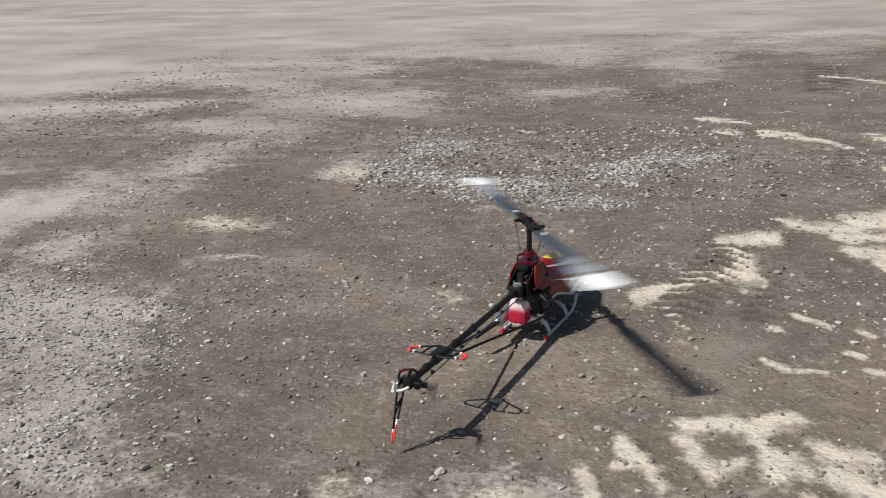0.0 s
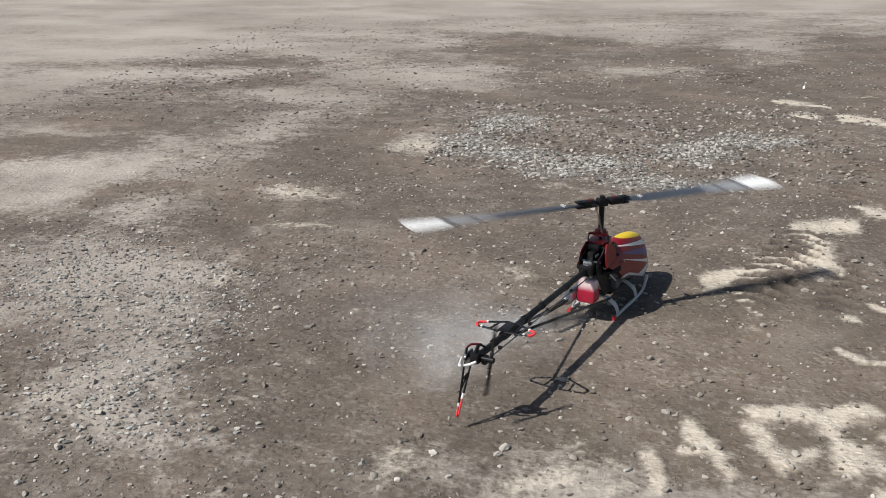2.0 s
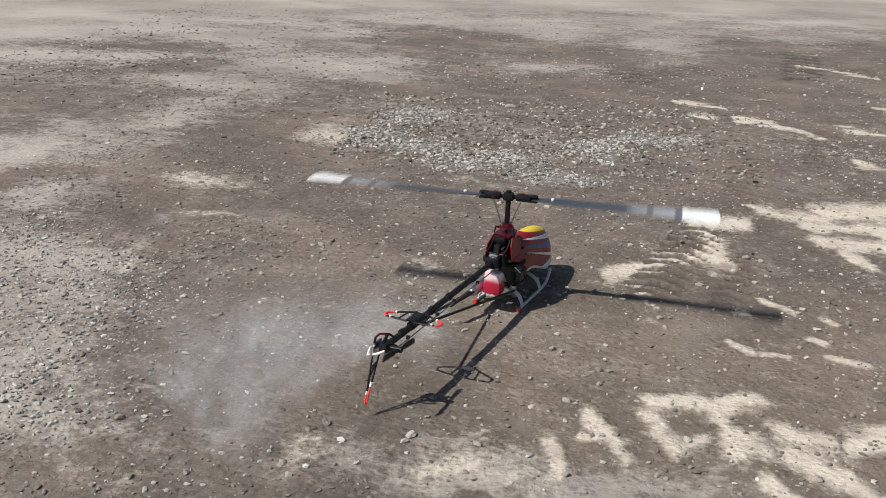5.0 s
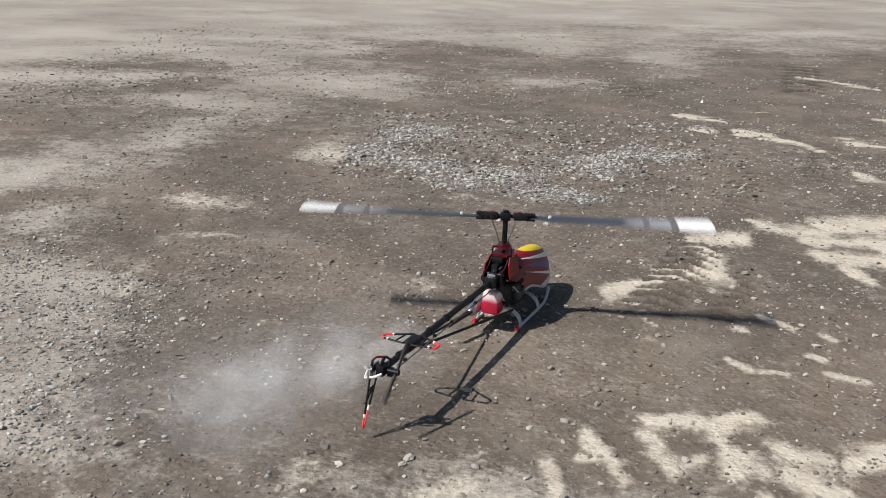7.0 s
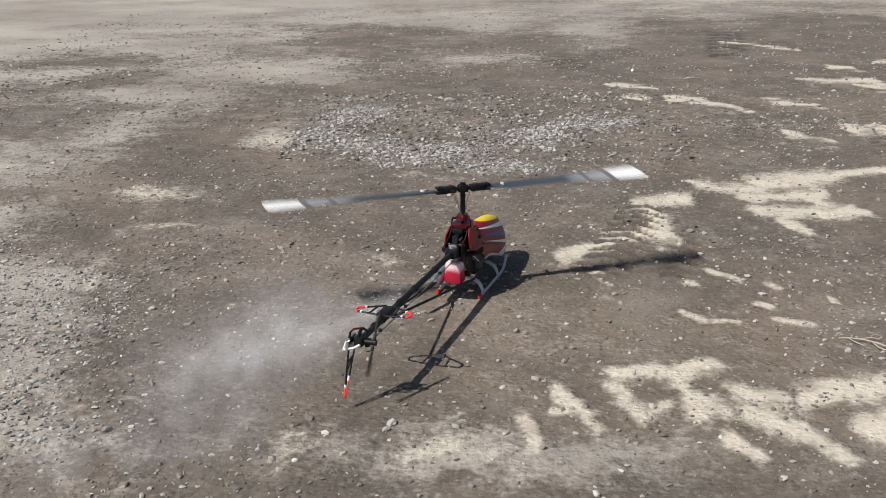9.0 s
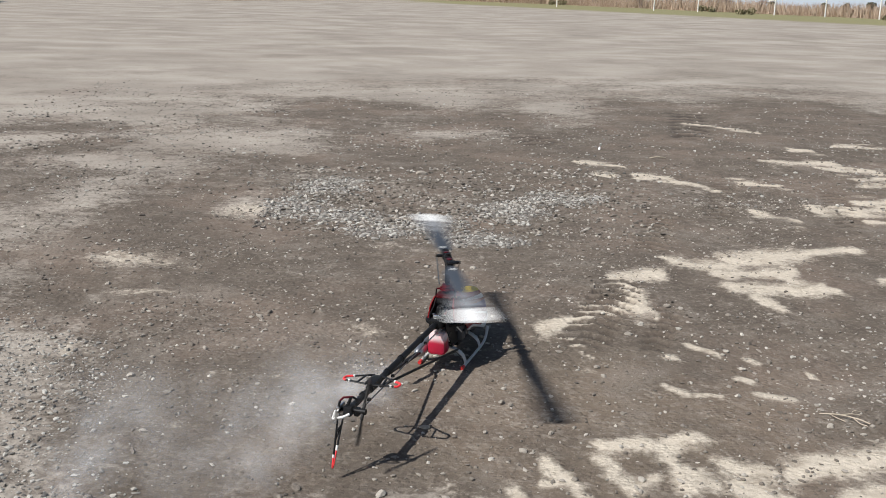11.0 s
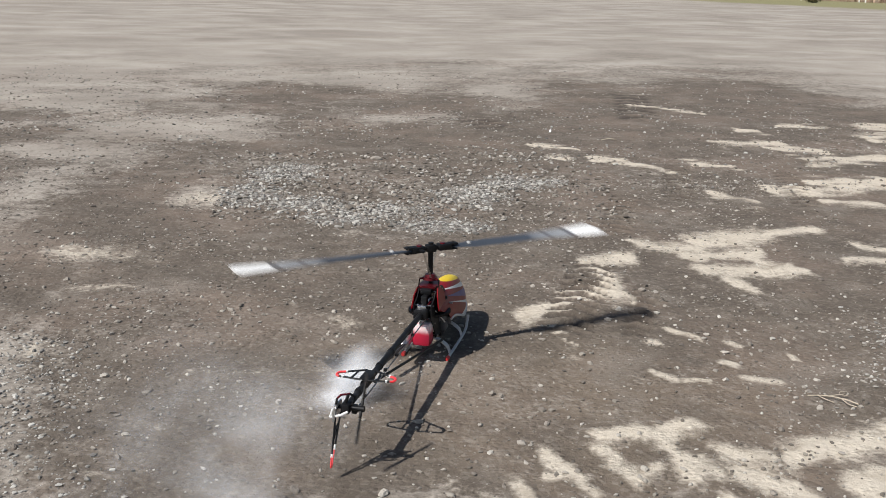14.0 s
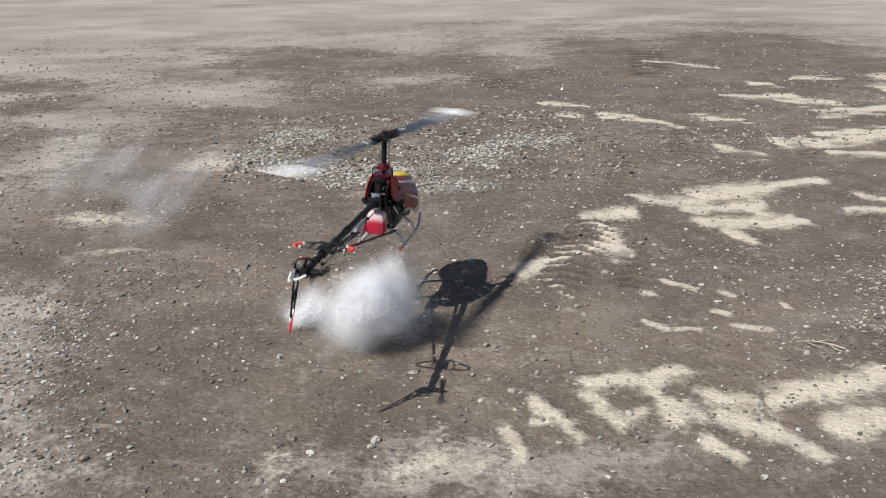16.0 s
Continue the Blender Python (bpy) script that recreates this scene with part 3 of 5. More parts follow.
def scatter(name, xy, sizes, material, label, rng):
    """Many small angular pebbles in one mesh."""
    n = len(xy)
    v = ICO_V[None] * rng.uniform(0.55, 1.2, (n, len(ICO_V), 1))
    v = v * (sizes[:, None, None] * np.stack([rng.uniform(0.8, 1.4, n), rng.uniform(0.6, 1.0, n), rng.uniform(0.4, 0.75, n)], -1)[:, None, :])
    a = rng.uniform(0, math.tau, n)[:, None]
    x = v[..., 0] * np.cos(a) - v[..., 1] * np.sin(a) + xy[:, None, 0]
    y = v[..., 0] * np.sin(a) + v[..., 1] * np.cos(a) + xy[:, None, 1]
    z = v[..., 2] + (height_at(xy[:, 0], xy[:, 1]) + sizes * 0.18)[:, None]
    co = np.stack([x, y, z], -1).reshape(-1, 3)
    tri = (ICO_F[None] + (np.arange(n) * len(ICO_V))[:, None, None]).reshape(-1, 3)
    me = bpy.data.meshes.new(name)
    me.vertices.add(len(co))
    me.vertices.foreach_set("co", co.ravel())
    me.loops.add(tri.size)
    me.loops.foreach_set("vertex_index", tri.ravel().astype(np.int32))
    me.polygons.add(len(tri))
    me.polygons.foreach_set("loop_start", np.arange(0, tri.size, 3, dtype=np.int32))
    me.update(calc_edges=True)
    me.shade_flat()
    me.materials.append(material)
    return tagged(new(name, me), label, "gravel", kind="stuff")


def pick(rng, n, x0, x1, y0, y1, chance):
    xy = np.stack([rng.uniform(x0, x1, n), rng.uniform(y0, y1, n)], -1)
    return xy[rng.uniform(0, 1, n) < chance(xy[:, 0], xy[:, 1])]


def build_pebbles():
    rng = np.random.default_rng(4)
    clump = lambda x, y: 0.35 + 0.5 * np.clip(smooth_noise(x, y, 2.2, 21) + 0.4 * smooth_noise(x, y, 7, 22), -0.4, 1)
    xy = pick(rng, 38000, -2.3, 2.4, -1.4, 3.0, lambda x, y: clump(x, y) * (1 - 0.6 * (sand_at(x, y) > 0.5)))
    scatter("pebbles", xy, 0.0026 + 0.0065 * rng.random(len(xy)) ** 4 + 0.001 * rng.random(len(xy)), pebble_mat, "scattered small grey and brown pebbles on the earth", rng)
    xy = pick(rng, 5200, -2.4, 2.5, -1.4, 3.0, lambda x, y: clump(x, y) * 1.3)
    scatter("coarse_pebbles", xy, 0.005 + 0.008 * rng.random(len(xy)) ** 2.4, coarse_pebble_mat, "coarser pale and brown pebbles strewn over the earth", rng)
    xy = pick(rng, 30000, -4.2, 4.6, 2.7, 10.5, lambda x, y: clump(x, y) * 1.4 * np.clip((10.5 - y) / 7, 0, 1))
    scatter("far_pebbles", xy, 0.005 + 0.01 * rng.random(len(xy)) ** 3, pebble_mat, "sparse pebbles and clods farther out on the earth", rng)
    xy = pick(rng, 9000, -4.2, 4.6, 2.7, 11.0, lambda x, y: clump(x, y) * 1.3 * np.clip((11 - y) / 7, 0, 1))
    scatter("far_pebbles", xy, 0.006 + 0.012 * rng.random(len(xy)) ** 3, pale_pebble_mat, "pale pebbles strewn farther out on the earth", rng)
    xy = pick(rng, 42000, -1.6, 1.5, 1.4, 3.8, lambda x, y: np.clip(gravel_at(x, y) * 1.15 - 0.32, 0, 0.55))
    scatter("pale_gravel", xy, 0.005 + 0.012 * rng.random(len(xy)) ** 2.6, pale_pebble_mat, "band of pale crushed gravel on the earth", rng)
    xy = pick(rng, 4200, -1.0, 1.3, 1.9, 3.9, lambda x, y: 0.25 + 0.4 * (smooth_noise(x, y, 3, 24) > 0))
    scatter("brown_clods", xy, 0.008 + 0.012 * rng.random(len(xy)) ** 2, pebble_mat, "brown earth clods among the pale gravel", rng)
    xy = pick(rng, 5000, 1.1, 2.2, -0.4, 0.9, lambda x, y: np.clip(blobs(*warp(x, y), GREY_RIGHT, 1.4) - 0.2, 0, 0.8))
    scatter("grey_gravel", xy, 0.003 + 0.007 * rng.random(len(xy)) ** 3, pale_pebble_mat, "loose grey gravel beside the sand", rng)
    xy = pick(rng, 30000, -2.5, -0.5, -1.5, 0.7, lambda x, y: np.clip(np.maximum(blobs(*warp(x, y), GREY_LEFT, 1.3) * 0.9, blobs(*warp(x, y), PALE, 1.4)) - 0.22, 0, 0.85))
    scatter("grey_gravel", xy, 0.0028 + 0.008 * rng.random(len(xy)) ** 3.5, pale_pebble_mat, "loose grey gravel on dry earth", rng)


build_pebbles()


def stone_mesh(k):
    rng = random.Random(50 + k)
    bm = bmesh.new()
    bmesh.ops.create_icosphere(bm, subdivisions=2, radius=1.0)
    s = Vector((rng.uniform(0.9, 1.3), rng.uniform(0.65, 0.95), rng.uniform(0.45, 0.7)))
    for v in bm.verts:
        f = 1 + 0.45 * noise.noise(v.co * 1.4 + Vector((k * 7.7, 0, 0)))
        v.co = Vector((v.co.x * s.x, v.co.y * s.y, v.co.z * s.z)) * f
    return mesh_of("stone", bm, stone_mat, False)


def build_stones():
    rng = random.Random(9)
    kinds = [stone_mesh(k) for k in range(7)]
    spots = [(-0.405, -0.938, 0.013), (0.21, -0.694, 0.013), (-0.194, -0.999, 0.011), (0.173, -0.354, 0.013), (-1.115, 0.332, 0.013), (-1.045, -0.178, 0.013), (-0.28, 2.164, 0.024), (0.2, -0.37, 0.009), (-0.1, 3.6, 0.03)]
    while len(spots) < 290:
        x, y = rng.uniform(-1.9, 1.9), rng.uniform(-1.2, 2.4)
        spots.append((x, y, 0.006 + 0.008 * rng.random() ** 2))
    for x, y, r in spots:
        z = float(height_at(np.array([x]), np.array([y]))[0])
        ob = new("stone", rng.choice(kinds))
        ob.matrix_world = pose(x, y, z + r * 0.25, rng.uniform(-15, 15), rng.uniform(-15, 15), rng.uniform(0, 360)) @ Matrix.Scale(r, 4)
        tagged(ob, "pale weathered loose stone lying on the earth", "stone", "loose stones on the ground")


build_stones()


def build_litter():
    """A dry branched twig and two pale scraps."""
    straw_mat = plain("dry_stalk", (0.5, 0.43, 0.33), 0.8)
    twig = new("twig")
    twig.matrix_world = pose(1.235, -0.43, float(height_at(np.array([1.235]), np.array([-0.43]))[0]) + 0.003, 0, 0, -28)
    for k, pts in enumerate((((-0.07, 0.0, 0.0), (-0.02, 0.008, 0.006), (0.04, 0.0, 0.008), (0.08, -0.012, 0.004)), ((-0.01, 0.008, 0.006), (0.02, 0.03, 0.008), (0.045, 0.045, 0.004)), ((0.03, 0.0, 0.008), (0.05, -0.025, 0.005), (0.075, -0.03, 0.002)), ((-0.04, 0.004, 0.004), (-0.02, -0.018, 0.006), (0.01, -0.03, 0.003)), ((0.02, 0.03, 0.008), (0.025, 0.055, 0.01), (0.045, 0.075, 0.004)))):
        bm = bmesh.new()
        pipe(bm, curve_through(pts, 5), 0.0018 - 0.0002 * k, 6)
        part("stem" if k == 0 else "side_shoot", bm, straw_mat, twig)
    tagged(twig, "pale dry branched twig lying on the earth", "twig")
    for x, y, n, label in ((1.356, 4.957, "plastic_scrap", "curled white plastic scrap on the earth"), (1.75, 4.55, "straw", "bent pale straw on the earth")):
        ob = new(n)
        ob.matrix_world = pose(x, y, float(height_at(np.array([x]), np.array([y]))[0]) + 0.005, 0, 0, 30)
        bm = bmesh.new()
        if n == "straw":
            pipe(bm, curve_through([(-0.07, 0.02, 0), (-0.02, -0.01, 0.01), (0.06, -0.02, 0)], 5), 0.004, 6)
        else:
            pipe(bm, curve_through([(-0.006, 0.0, 0.0), (0.008, 0.01, 0.018), (0.01, 0.0, 0.038), (0.0, -0.01, 0.05)], 5), 0.009, 8, 0.3)
        part("strip" if n != "straw" else "stalk", bm, white_plastic if n != "straw" else straw_mat, ob)
        tagged(ob, label, "scrap" if n != "straw" else "straw")


build_litter()


# ---- the helicopter: x to its right, y to its nose, z up, origin on the ground under the mast ----
HEADING = -18.4


def build_helicopter():
    heli = tagged(new("model_helicopter"), "red radio-controlled model helicopter with yellow and white canopy on the earth", "model helicopter")
    heli.matrix_world = pose(0, 0, 0, 0, 0, HEADING)
    # landing gear
    for s in (-1, 1):
        bm = bmesh.new()
        pipe(bm, curve_through([(s * 0.077, -0.04, 0.008), (s * 0.077, 0.08, 0.007), (s * 0.077, 0.2, 0.008), (s * 0.076, 0.255, 0.018), (s * 0.074, 0.285, 0.045)]), 0.005, 10)
        skid = part("skid", bm, skid_white, heli, "pale grey landing skid")
        bm = bmesh.new()
        rod(bm, (s * 0.077, -0.054, 0.008), (s * 0.077, -0.034, 0.008), 0.0065, 0.0065)
        part("skid_cap", bm, red_rubber, skid, "red rubber end cap")
        bm = bmesh.new()
        rod(bm, (s * 0.0745, 0.278, 0.036), (s * 0.0737, 0.289, 0.052), 0.006, 0.0055)
        part("skid_cap", bm, skid_white, skid, "pale end cap")
    for y in (-0.01, 0.17):
        bm = bmesh.new()
        pts = curve_through([(-0.077, y, 0.014), (-0.066, y, 0.038), (-0.035, y, 0.058), (0, y, 0.062), (0.035, y, 0.058), (0.066, y, 0.038), (0.077, y, 0.014)])
        ring = [[bm.verts.new((p.x, p.y + d * (0.007 + 0.005 * abs(p.x) / 0.077), p.z + h)) for d, h in ((-1, 0), (1, 0), (1, 0.005), (-1, 0.005))] for p in pts]
        for a, b in zip(ring, ring[1:]):
            for k in range(4):
                bm.faces.new((a[k], a[(k + 1) % 4], b[(k + 1) % 4], b[k]))
        bm.faces.new(ring[0])
        bm.faces.new(ring[-1])
        bmesh.ops.recalc_face_normals(bm, faces=bm.faces)
        part("skid_strut", bm, skid_white, heli, "bowed pale grey skid strut")
    # frame: two cut-out side plates, cross bolts
    for s in (-1, 1):
        bm = bmesh.new()
        plate(bm, [(-0.1, 0.16), (-0.06, 0.12), (-0.02, 0.068), (0.12, 0.064), (0.15, 0.085), (0.12, 0.12), (0.14, 0.16), (0.1, 0.2), (0.05, 0.235), (-0.03, 0.245), (-0.06, 0.22), (-0.1, 0.205)], 0.003, "x", s * 0.029)
        part("side_plate", bm, carbon, heli, "black carbon side plate")
    for y, z in ((-0.08, 0.2), (-0.03, 0.235), (0.04, 0.225), (0.1, 0.19), (0.11, 0.075), (-0.01, 0.075), (0.13, 0.15), (-0.05, 0.13)):
        bm = bmesh.new()
        rod(bm, (-0.034, y, z), (0.034, y, z), 0.0032, None, 8)
        part("frame_bolt", bm, steel, heli)
    for z, y0, y1 in ((0.243, -0.035, 0.035), (0.185, -0.03, 0.04)):
        bm = bmesh.new()
        box(bm, (0, (y0 + y1) / 2, z), (0.05, y1 - y0, 0.01), 0.002)
        part("bearing_block", bm, red_metal, heli, "red anodised bearing block")
    # upper deck under the swash plate with its servo tray
    bm = bmesh.new()
    plate(bm, [(-0.027, -0.045), (0.027, -0.045), (0.032, -0.01), (0.024, 0.04), (-0.024, 0.04), (-0.032, -0.01)], 0.006, "z", 0.252)
    deck = part("upper_deck", bm, red_metal, heli, "dark red anodised upper deck")
    bm = bmesh.new()
    box(bm, (0, -0.05, 0.24), (0.036, 0.024, 0.018), 0.003)
    part("servo_tray", bm, black_plastic, deck)
    bm = bmesh.new()
    box(bm, (0, 0.07, 0.068), (0.056, 0.15, 0.008), 0.002)
    part("base_plate", bm, black_plastic, heli)
    # main gear with teeth
    bm = bmesh.new()
    ring = []
    for k in range(96):
        r = 0.072 if k % 2 else 0.0695
        ring.append((r * math.cos(k / 96 * math.tau), r * math.sin(k / 96 * math.tau)))
    plate(bm, ring, 0.008, "z", 0.158)
    part("main_gear", bm, black_plastic, heli)
    # engine: crankcase, finned head, fan housing
    bm = bmesh.new()
    box(bm, (0, 0.045, 0.1), (0.046, 0.06, 0.055), 0.006)
    engine = part("engine", bm, steel, heli, "grey cast engine case")
    bm = bmesh.new()
    for k in range(7):
        box(bm, (0, -0.012 + k * 0.0052, 0.108), (0.048 - 0.001 * k, 0.0025, 0.048), 0.0008)
    part("cylinder_head", bm, silver, engine, "finned silver cylinder head")
    bm = bmesh.new()
    rod(bm, (0, 0.055, 0.115), (0, 0.055, 0.15), 0.052, 0.046, 32)
    part("fan_housing", bm, grey_plastic, engine)
    bm = bmesh.new()
    box(bm, (0.035, 0.06, 0.09), (0.028, 0.04, 0.035), 0.006)
    rod(bm, (0.05, 0.075, 0.09), (0.05, 0.075, 0.115), 0.009, 0.009, 14)
    part("carburettor", bm, grey_plastic, engine)
    # silencer beside the tank, stub pipe with hose
    bm = bmesh.new()
    pipe(bm, [(-0.05, 0.02, 0.083), (-0.05, 0.0, 0.084), (-0.05, -0.05, 0.084), (-0.05, -0.14, 0.082), (-0.05, -0.155, 0.081), (-0.05, -0.162, 0.081)], [0.009, 0.017, 0.019, 0.019, 0.014, 0.007], 20)
    silencer = part("silencer", bm, bright_metal, heli, "polished metal silencer can")
    bm = bmesh.new()
    pipe(bm, curve_through([(-0.05, -0.158, 0.081), (-0.056, -0.19, 0.079), (-0.066, -0.23, 0.075), (-0.074, -0.27, 0.07)]), 0.0075, 12)
    part("exhaust_hose", bm, black_plastic, silencer, "black rubber exhaust hose")
    bm = bmesh.new()
    pipe(bm, curve_through([(-0.02, 0.0, 0.105), (-0.04, 0.02, 0.105), (-0.05, 0.022, 0.084)]), 0.009, 12)
    part("header_pipe", bm, steel, silencer)
    # fuel tank at the back
    bm = bmesh.new()
    box(bm, (0, -0.085, 0.106), (0.064, 0.06, 0.08), 0.013)
    for v in bm.verts:
        if v.co.z > 0.13:
            v.co.x *= 0.9
            v.co.y = -0.085 + (v.co.y + 0.085) * 0.85
    tank = part("fuel_tank", bm, tank_mat, heli, "translucent tank of bright red fuel")
    bm = bmesh.new()
    rod(bm, (0, -0.085, 0.149), (0, -0.085, 0.163), 0.011, 0.009, 18)
    part("tank_cap", bm, white_plastic, tank, "white tank cap")
    bm = bmesh.new()
    pipe(bm, curve_through([(0, -0.085, 0.16), (0.012, -0.07, 0.178), (0.03, -0.04, 0.17), (0.04, 0.01, 0.13), (0.045, 0.05, 0.1)]), 0.0025, 8)
    part("fuel_line", bm, white_plastic, tank, "clear fuel line")
    # servos and electronics round the frame
    for p, s in (((-0.038, 0.035, 0.175), (0.016, 0.042, 0.034)), ((0.038, 0.035, 0.175), (0.016, 0.042, 0.034)), ((0.0, -0.065, 0.215), (0.02, 0.04, 0.03)), ((-0.026, -0.045, 0.185), (0.016, 0.036, 0.034)), ((0.043, 0.1, 0.13), (0.02, 0.04, 0.036))):
        bm = bmesh.new()
        box(bm, p, s, 0.002)
        rod(bm, (p[0] * 1.2, p[1] + 0.01, p[2] + s[2] / 2 - 0.002), (p[0] * 1.2, p[1] + 0.01, p[2] + s[2] / 2 + 0.006), 0.006, 0.005, 12)
        servo = part("servo", bm, black_plastic, heli)
        bm = bmesh.new()
        side = 1 if p[0] >= 0 else -1
        box(bm, (p[0] + side * (s[0] / 2 + 0.003), p[1] + 0.008, p[2]), (0.003, 0.03, 0.007), 0.001)
        part("servo_arm", bm, white_plastic, servo)
    bm = bmesh.new()
    plate(bm, [(0.05, 0.05), (0.27, 0.05), (0.32, 0.075), (0.3, 0.12), (0.05, 0.12)], 0.06, "x", 0.0)
    part("nose_tray", bm, black_plastic, heli, "black equipment tray under the nose")
    bm = bmesh.new()
    box(bm, (0, 0.15, 0.15), (0.044, 0.05, 0.03), 0.004)
    part("battery", bm, grey_plastic, heli)
    bm = bmesh.new()
    box(bm, (0.0, -0.098, 0.196), (0.03, 0.022, 0.022), 0.003)
    part("gyro", bm, silver, heli, "small silver sensor box")
    # canopy: a lofted dome, open at the back and below, with a pale hem
    bm = bmesh.new()
    rows, low = [], 0.116
    for i in range(31):
        u = i / 30
        high = 0.092 * (0.95 + 0.05 * math.sin(u * 3)) * (1 - u ** 2.9) ** 0.62 + 0.004
        half = 0.067 * (0.93 + 0.09 * math.sin(min(u, 0.75) * 2.4)) * (1 - u ** 3.6) ** 0.55 + 0.002
        chin = 0.056 * min(1, max(0, (u - 0.1) / 0.4)) * (1 - u ** 5)
        rows.append([])
        for k in range(33):
            a = math.pi * k / 32
            c, s = math.cos(a), math.sin(a)
            w = half * (1 - 0.24 * s ** 3)
            # the rear edge reaches back beside the frame and is notched for the mast
            rear = float(np.interp(s, (0, 0.3, 0.6, 0.82, 0.94, 1), (0.055, 0.01, -0.05, -0.05, 0.01, 0.045)))
            y = rear + (0.395 - rear) * (1 - (1 - u) ** 1.35)
            rows[-1].append(bm.verts.new((w * math.copysign(abs(c) ** 0.7, c), y, low - chin + (high + chin) * s ** 0.85)))
    for a, b in zip(rows, rows[1:]):
        for k in range(32):
            bm.faces.new((a[k], a[k + 1], b[k + 1], b[k]))
    hems = [[r[k].co.copy() for r in rows[::2]] for k in (0, -1)]
    bmesh.ops.recalc_face_normals(bm, faces=bm.faces)
    bmesh.ops.solidify(bm, geom=bm.faces[:], thickness=0.0018)
    canopy = part("canopy", bm, canopy_mat, heli, "glossy red canopy with yellow crown and white and blue darts")
    for line in hems:
        bm = bmesh.new()
        pipe(bm, [p + Vector((0, 0, -0.002)) for p in line], 0.0032, 8, 1.4)
        part("hem", bm, skid_white, canopy, "pale lower hem")
    bm = bmesh.new()
    pipe(bm, curve_through([(0.05, 0.09, 0.105), (0.052, 0.15, 0.095), (0.046, 0.2, 0.075), (0.03, 0.23, 0.062)]), 0.009, 10, 1.5)
    part("air_scoop", bm, grey_plastic, heli, "grey curved scoop under the canopy")
    for s in (-1, 1):
        bm = bmesh.new()
        plate(bm, [(-0.062, 0.178), (-0.03, 0.165), (0.03, 0.172), (0.03, 0.215), (0.0, 0.245), (-0.035, 0.248), (-0.058, 0.225)], 0.004, "x", s * 0.047)
        for v in bm.verts:
            v.co.x -= s * 0.012 * max(0, (v.co.z - 0.2) / 0.045)
        part("cheek", bm, canopy_mat, canopy, "dark red rear cheek of the canopy")
    bm = bmesh.new()
    rod(bm, (-0.066, 0.06, 0.17), (0.066, 0.06, 0.17), 0.003, None, 8)
    part("canopy_mount", bm, steel, heli)
    # tail boom, braces, push rod and its guides
    bm = bmesh.new()
    rod(bm, (0, -0.06, 0.18), (0, -0.86, 0.176), 0.0092, None, 20)
    boom = part("tail_boom", bm, carbon, heli, "black tail boom tube")
    bm = bmesh.new()
    box(bm, (0, -0.105, 0.18), (0.042, 0.05, 0.034), 0.004)
    part("boom_clamp", bm, black_plastic, boom)
    bm = bmesh.new()
    rod(bm, (0.019, -0.1, 0.168), (0.019, -0.84, 0.164), 0.0018, None, 6)
    part("push_rod", bm, steel, boom)
    for y in (-0.28, -0.46, -0.58, -0.77):
        bm = bmesh.new()
        rod(bm, (0, y - 0.005, 0.178), (0, y + 0.005, 0.178), 0.0112, None, 16)
        box(bm, (0.017, y, 0.168), (0.009, 0.008, 0.009), 0.001)
        part("rod_guide", bm, black_plastic, boom)
    for s in (-1, 1):
        bm = bmesh.new()
        rod(bm, (s * 0.05, -0.02, 0.062), (s * 0.013, -0.67, 0.168), 0.0042, None, 8)
        part("boom_brace", bm, carbon, heli, "thin black boom brace")
    # horizontal stabiliser: open triangle frame with red tips
    bm = bmesh.new()
    rod(bm, (0, -0.66, 0.178), (0, -0.72, 0.178), 0.0125, None, 20)
    box(bm, (0, -0.69, 0.1935), (0.03, 0.066, 0.005), 0.0015)
    stab = part("stabiliser", bm, carbon, heli, "open black stabiliser frame")
    for s in (-1, 1):
        for a, b, r in (((0.01, -0.655), (0.062, -0.684), 0.004), ((0.01, -0.728), (0.07, -0.72), 0.004), ((0.032, -0.668), (0.037, -0.724), 0.0033)):
            bm = bmesh.new()
            pipe(bm, [(s * a[0], a[1], 0.1945), (s * b[0], b[1], 0.1945)], r, 8, 0.6)
            part("stabiliser_arm", bm, carbon, stab)
    for s in (-1, 1):
        bm = bmesh.new()
        pipe(bm, curve_through([(s * 0.064, -0.685, 0.1945), (s * 0.078, -0.692, 0.1945), (s * 0.083, -0.703, 0.1945), (s * 0.08, -0.716, 0.1945), (s * 0.072, -0.72, 0.1945)]), 0.004, 10, 0.8)
        part("stabiliser_tip", bm, neon_red, stab, "bright red stabiliser tip")
        for y in (-0.684, -0.7205):
            bm = bmesh.new()
            box(bm, (s * 0.062, y, 0.1945), (0.007, 0.008, 0.008), 0.002)
            part("tip_ferrule", bm, white_plastic, stab, "white ferrule")
    # tail case, fins, tail rotor
    bm = bmesh.new()
    box(bm, (0, -0.868, 0.176), (0.024, 0.04, 0.028), 0.005)
    rod(bm, (-0.02, -0.87, 0.176), (0.034, -0.87, 0.176), 0.006, None, 12)
    box(bm, (0.02, -0.862, 0.17), (0.014, 0.02, 0.022), 0.003)
    case = part("tail_case", bm, black_plastic, heli)
    bm = bmesh.new()
    plate(bm, [(-0.9, 0.158), (-0.85, 0.158), (-0.845, 0.17), (-0.855, 0.19), (-0.895, 0.19)], 0.004, "x", -0.021)
    for y, z in ((-0.89, 0.166), (-0.856, 0.166), (-0.888, 0.185)):
        rod(bm, (-0.028, y, z), (-0.018, y, z), 0.0032, None, 8)
    part("tail_plate", bm, silver, case, "silver tail side plate")
    bm = bmesh.new()
    pipe(bm, [(-0.02, -0.9, 0.165), (-0.02, -0.93, 0.06)], 0.0028, 8)
    pipe(bm, [(-0.02, -0.855, 0.165), (-0.02, -0.908, 0.075)], 0.0028, 8)
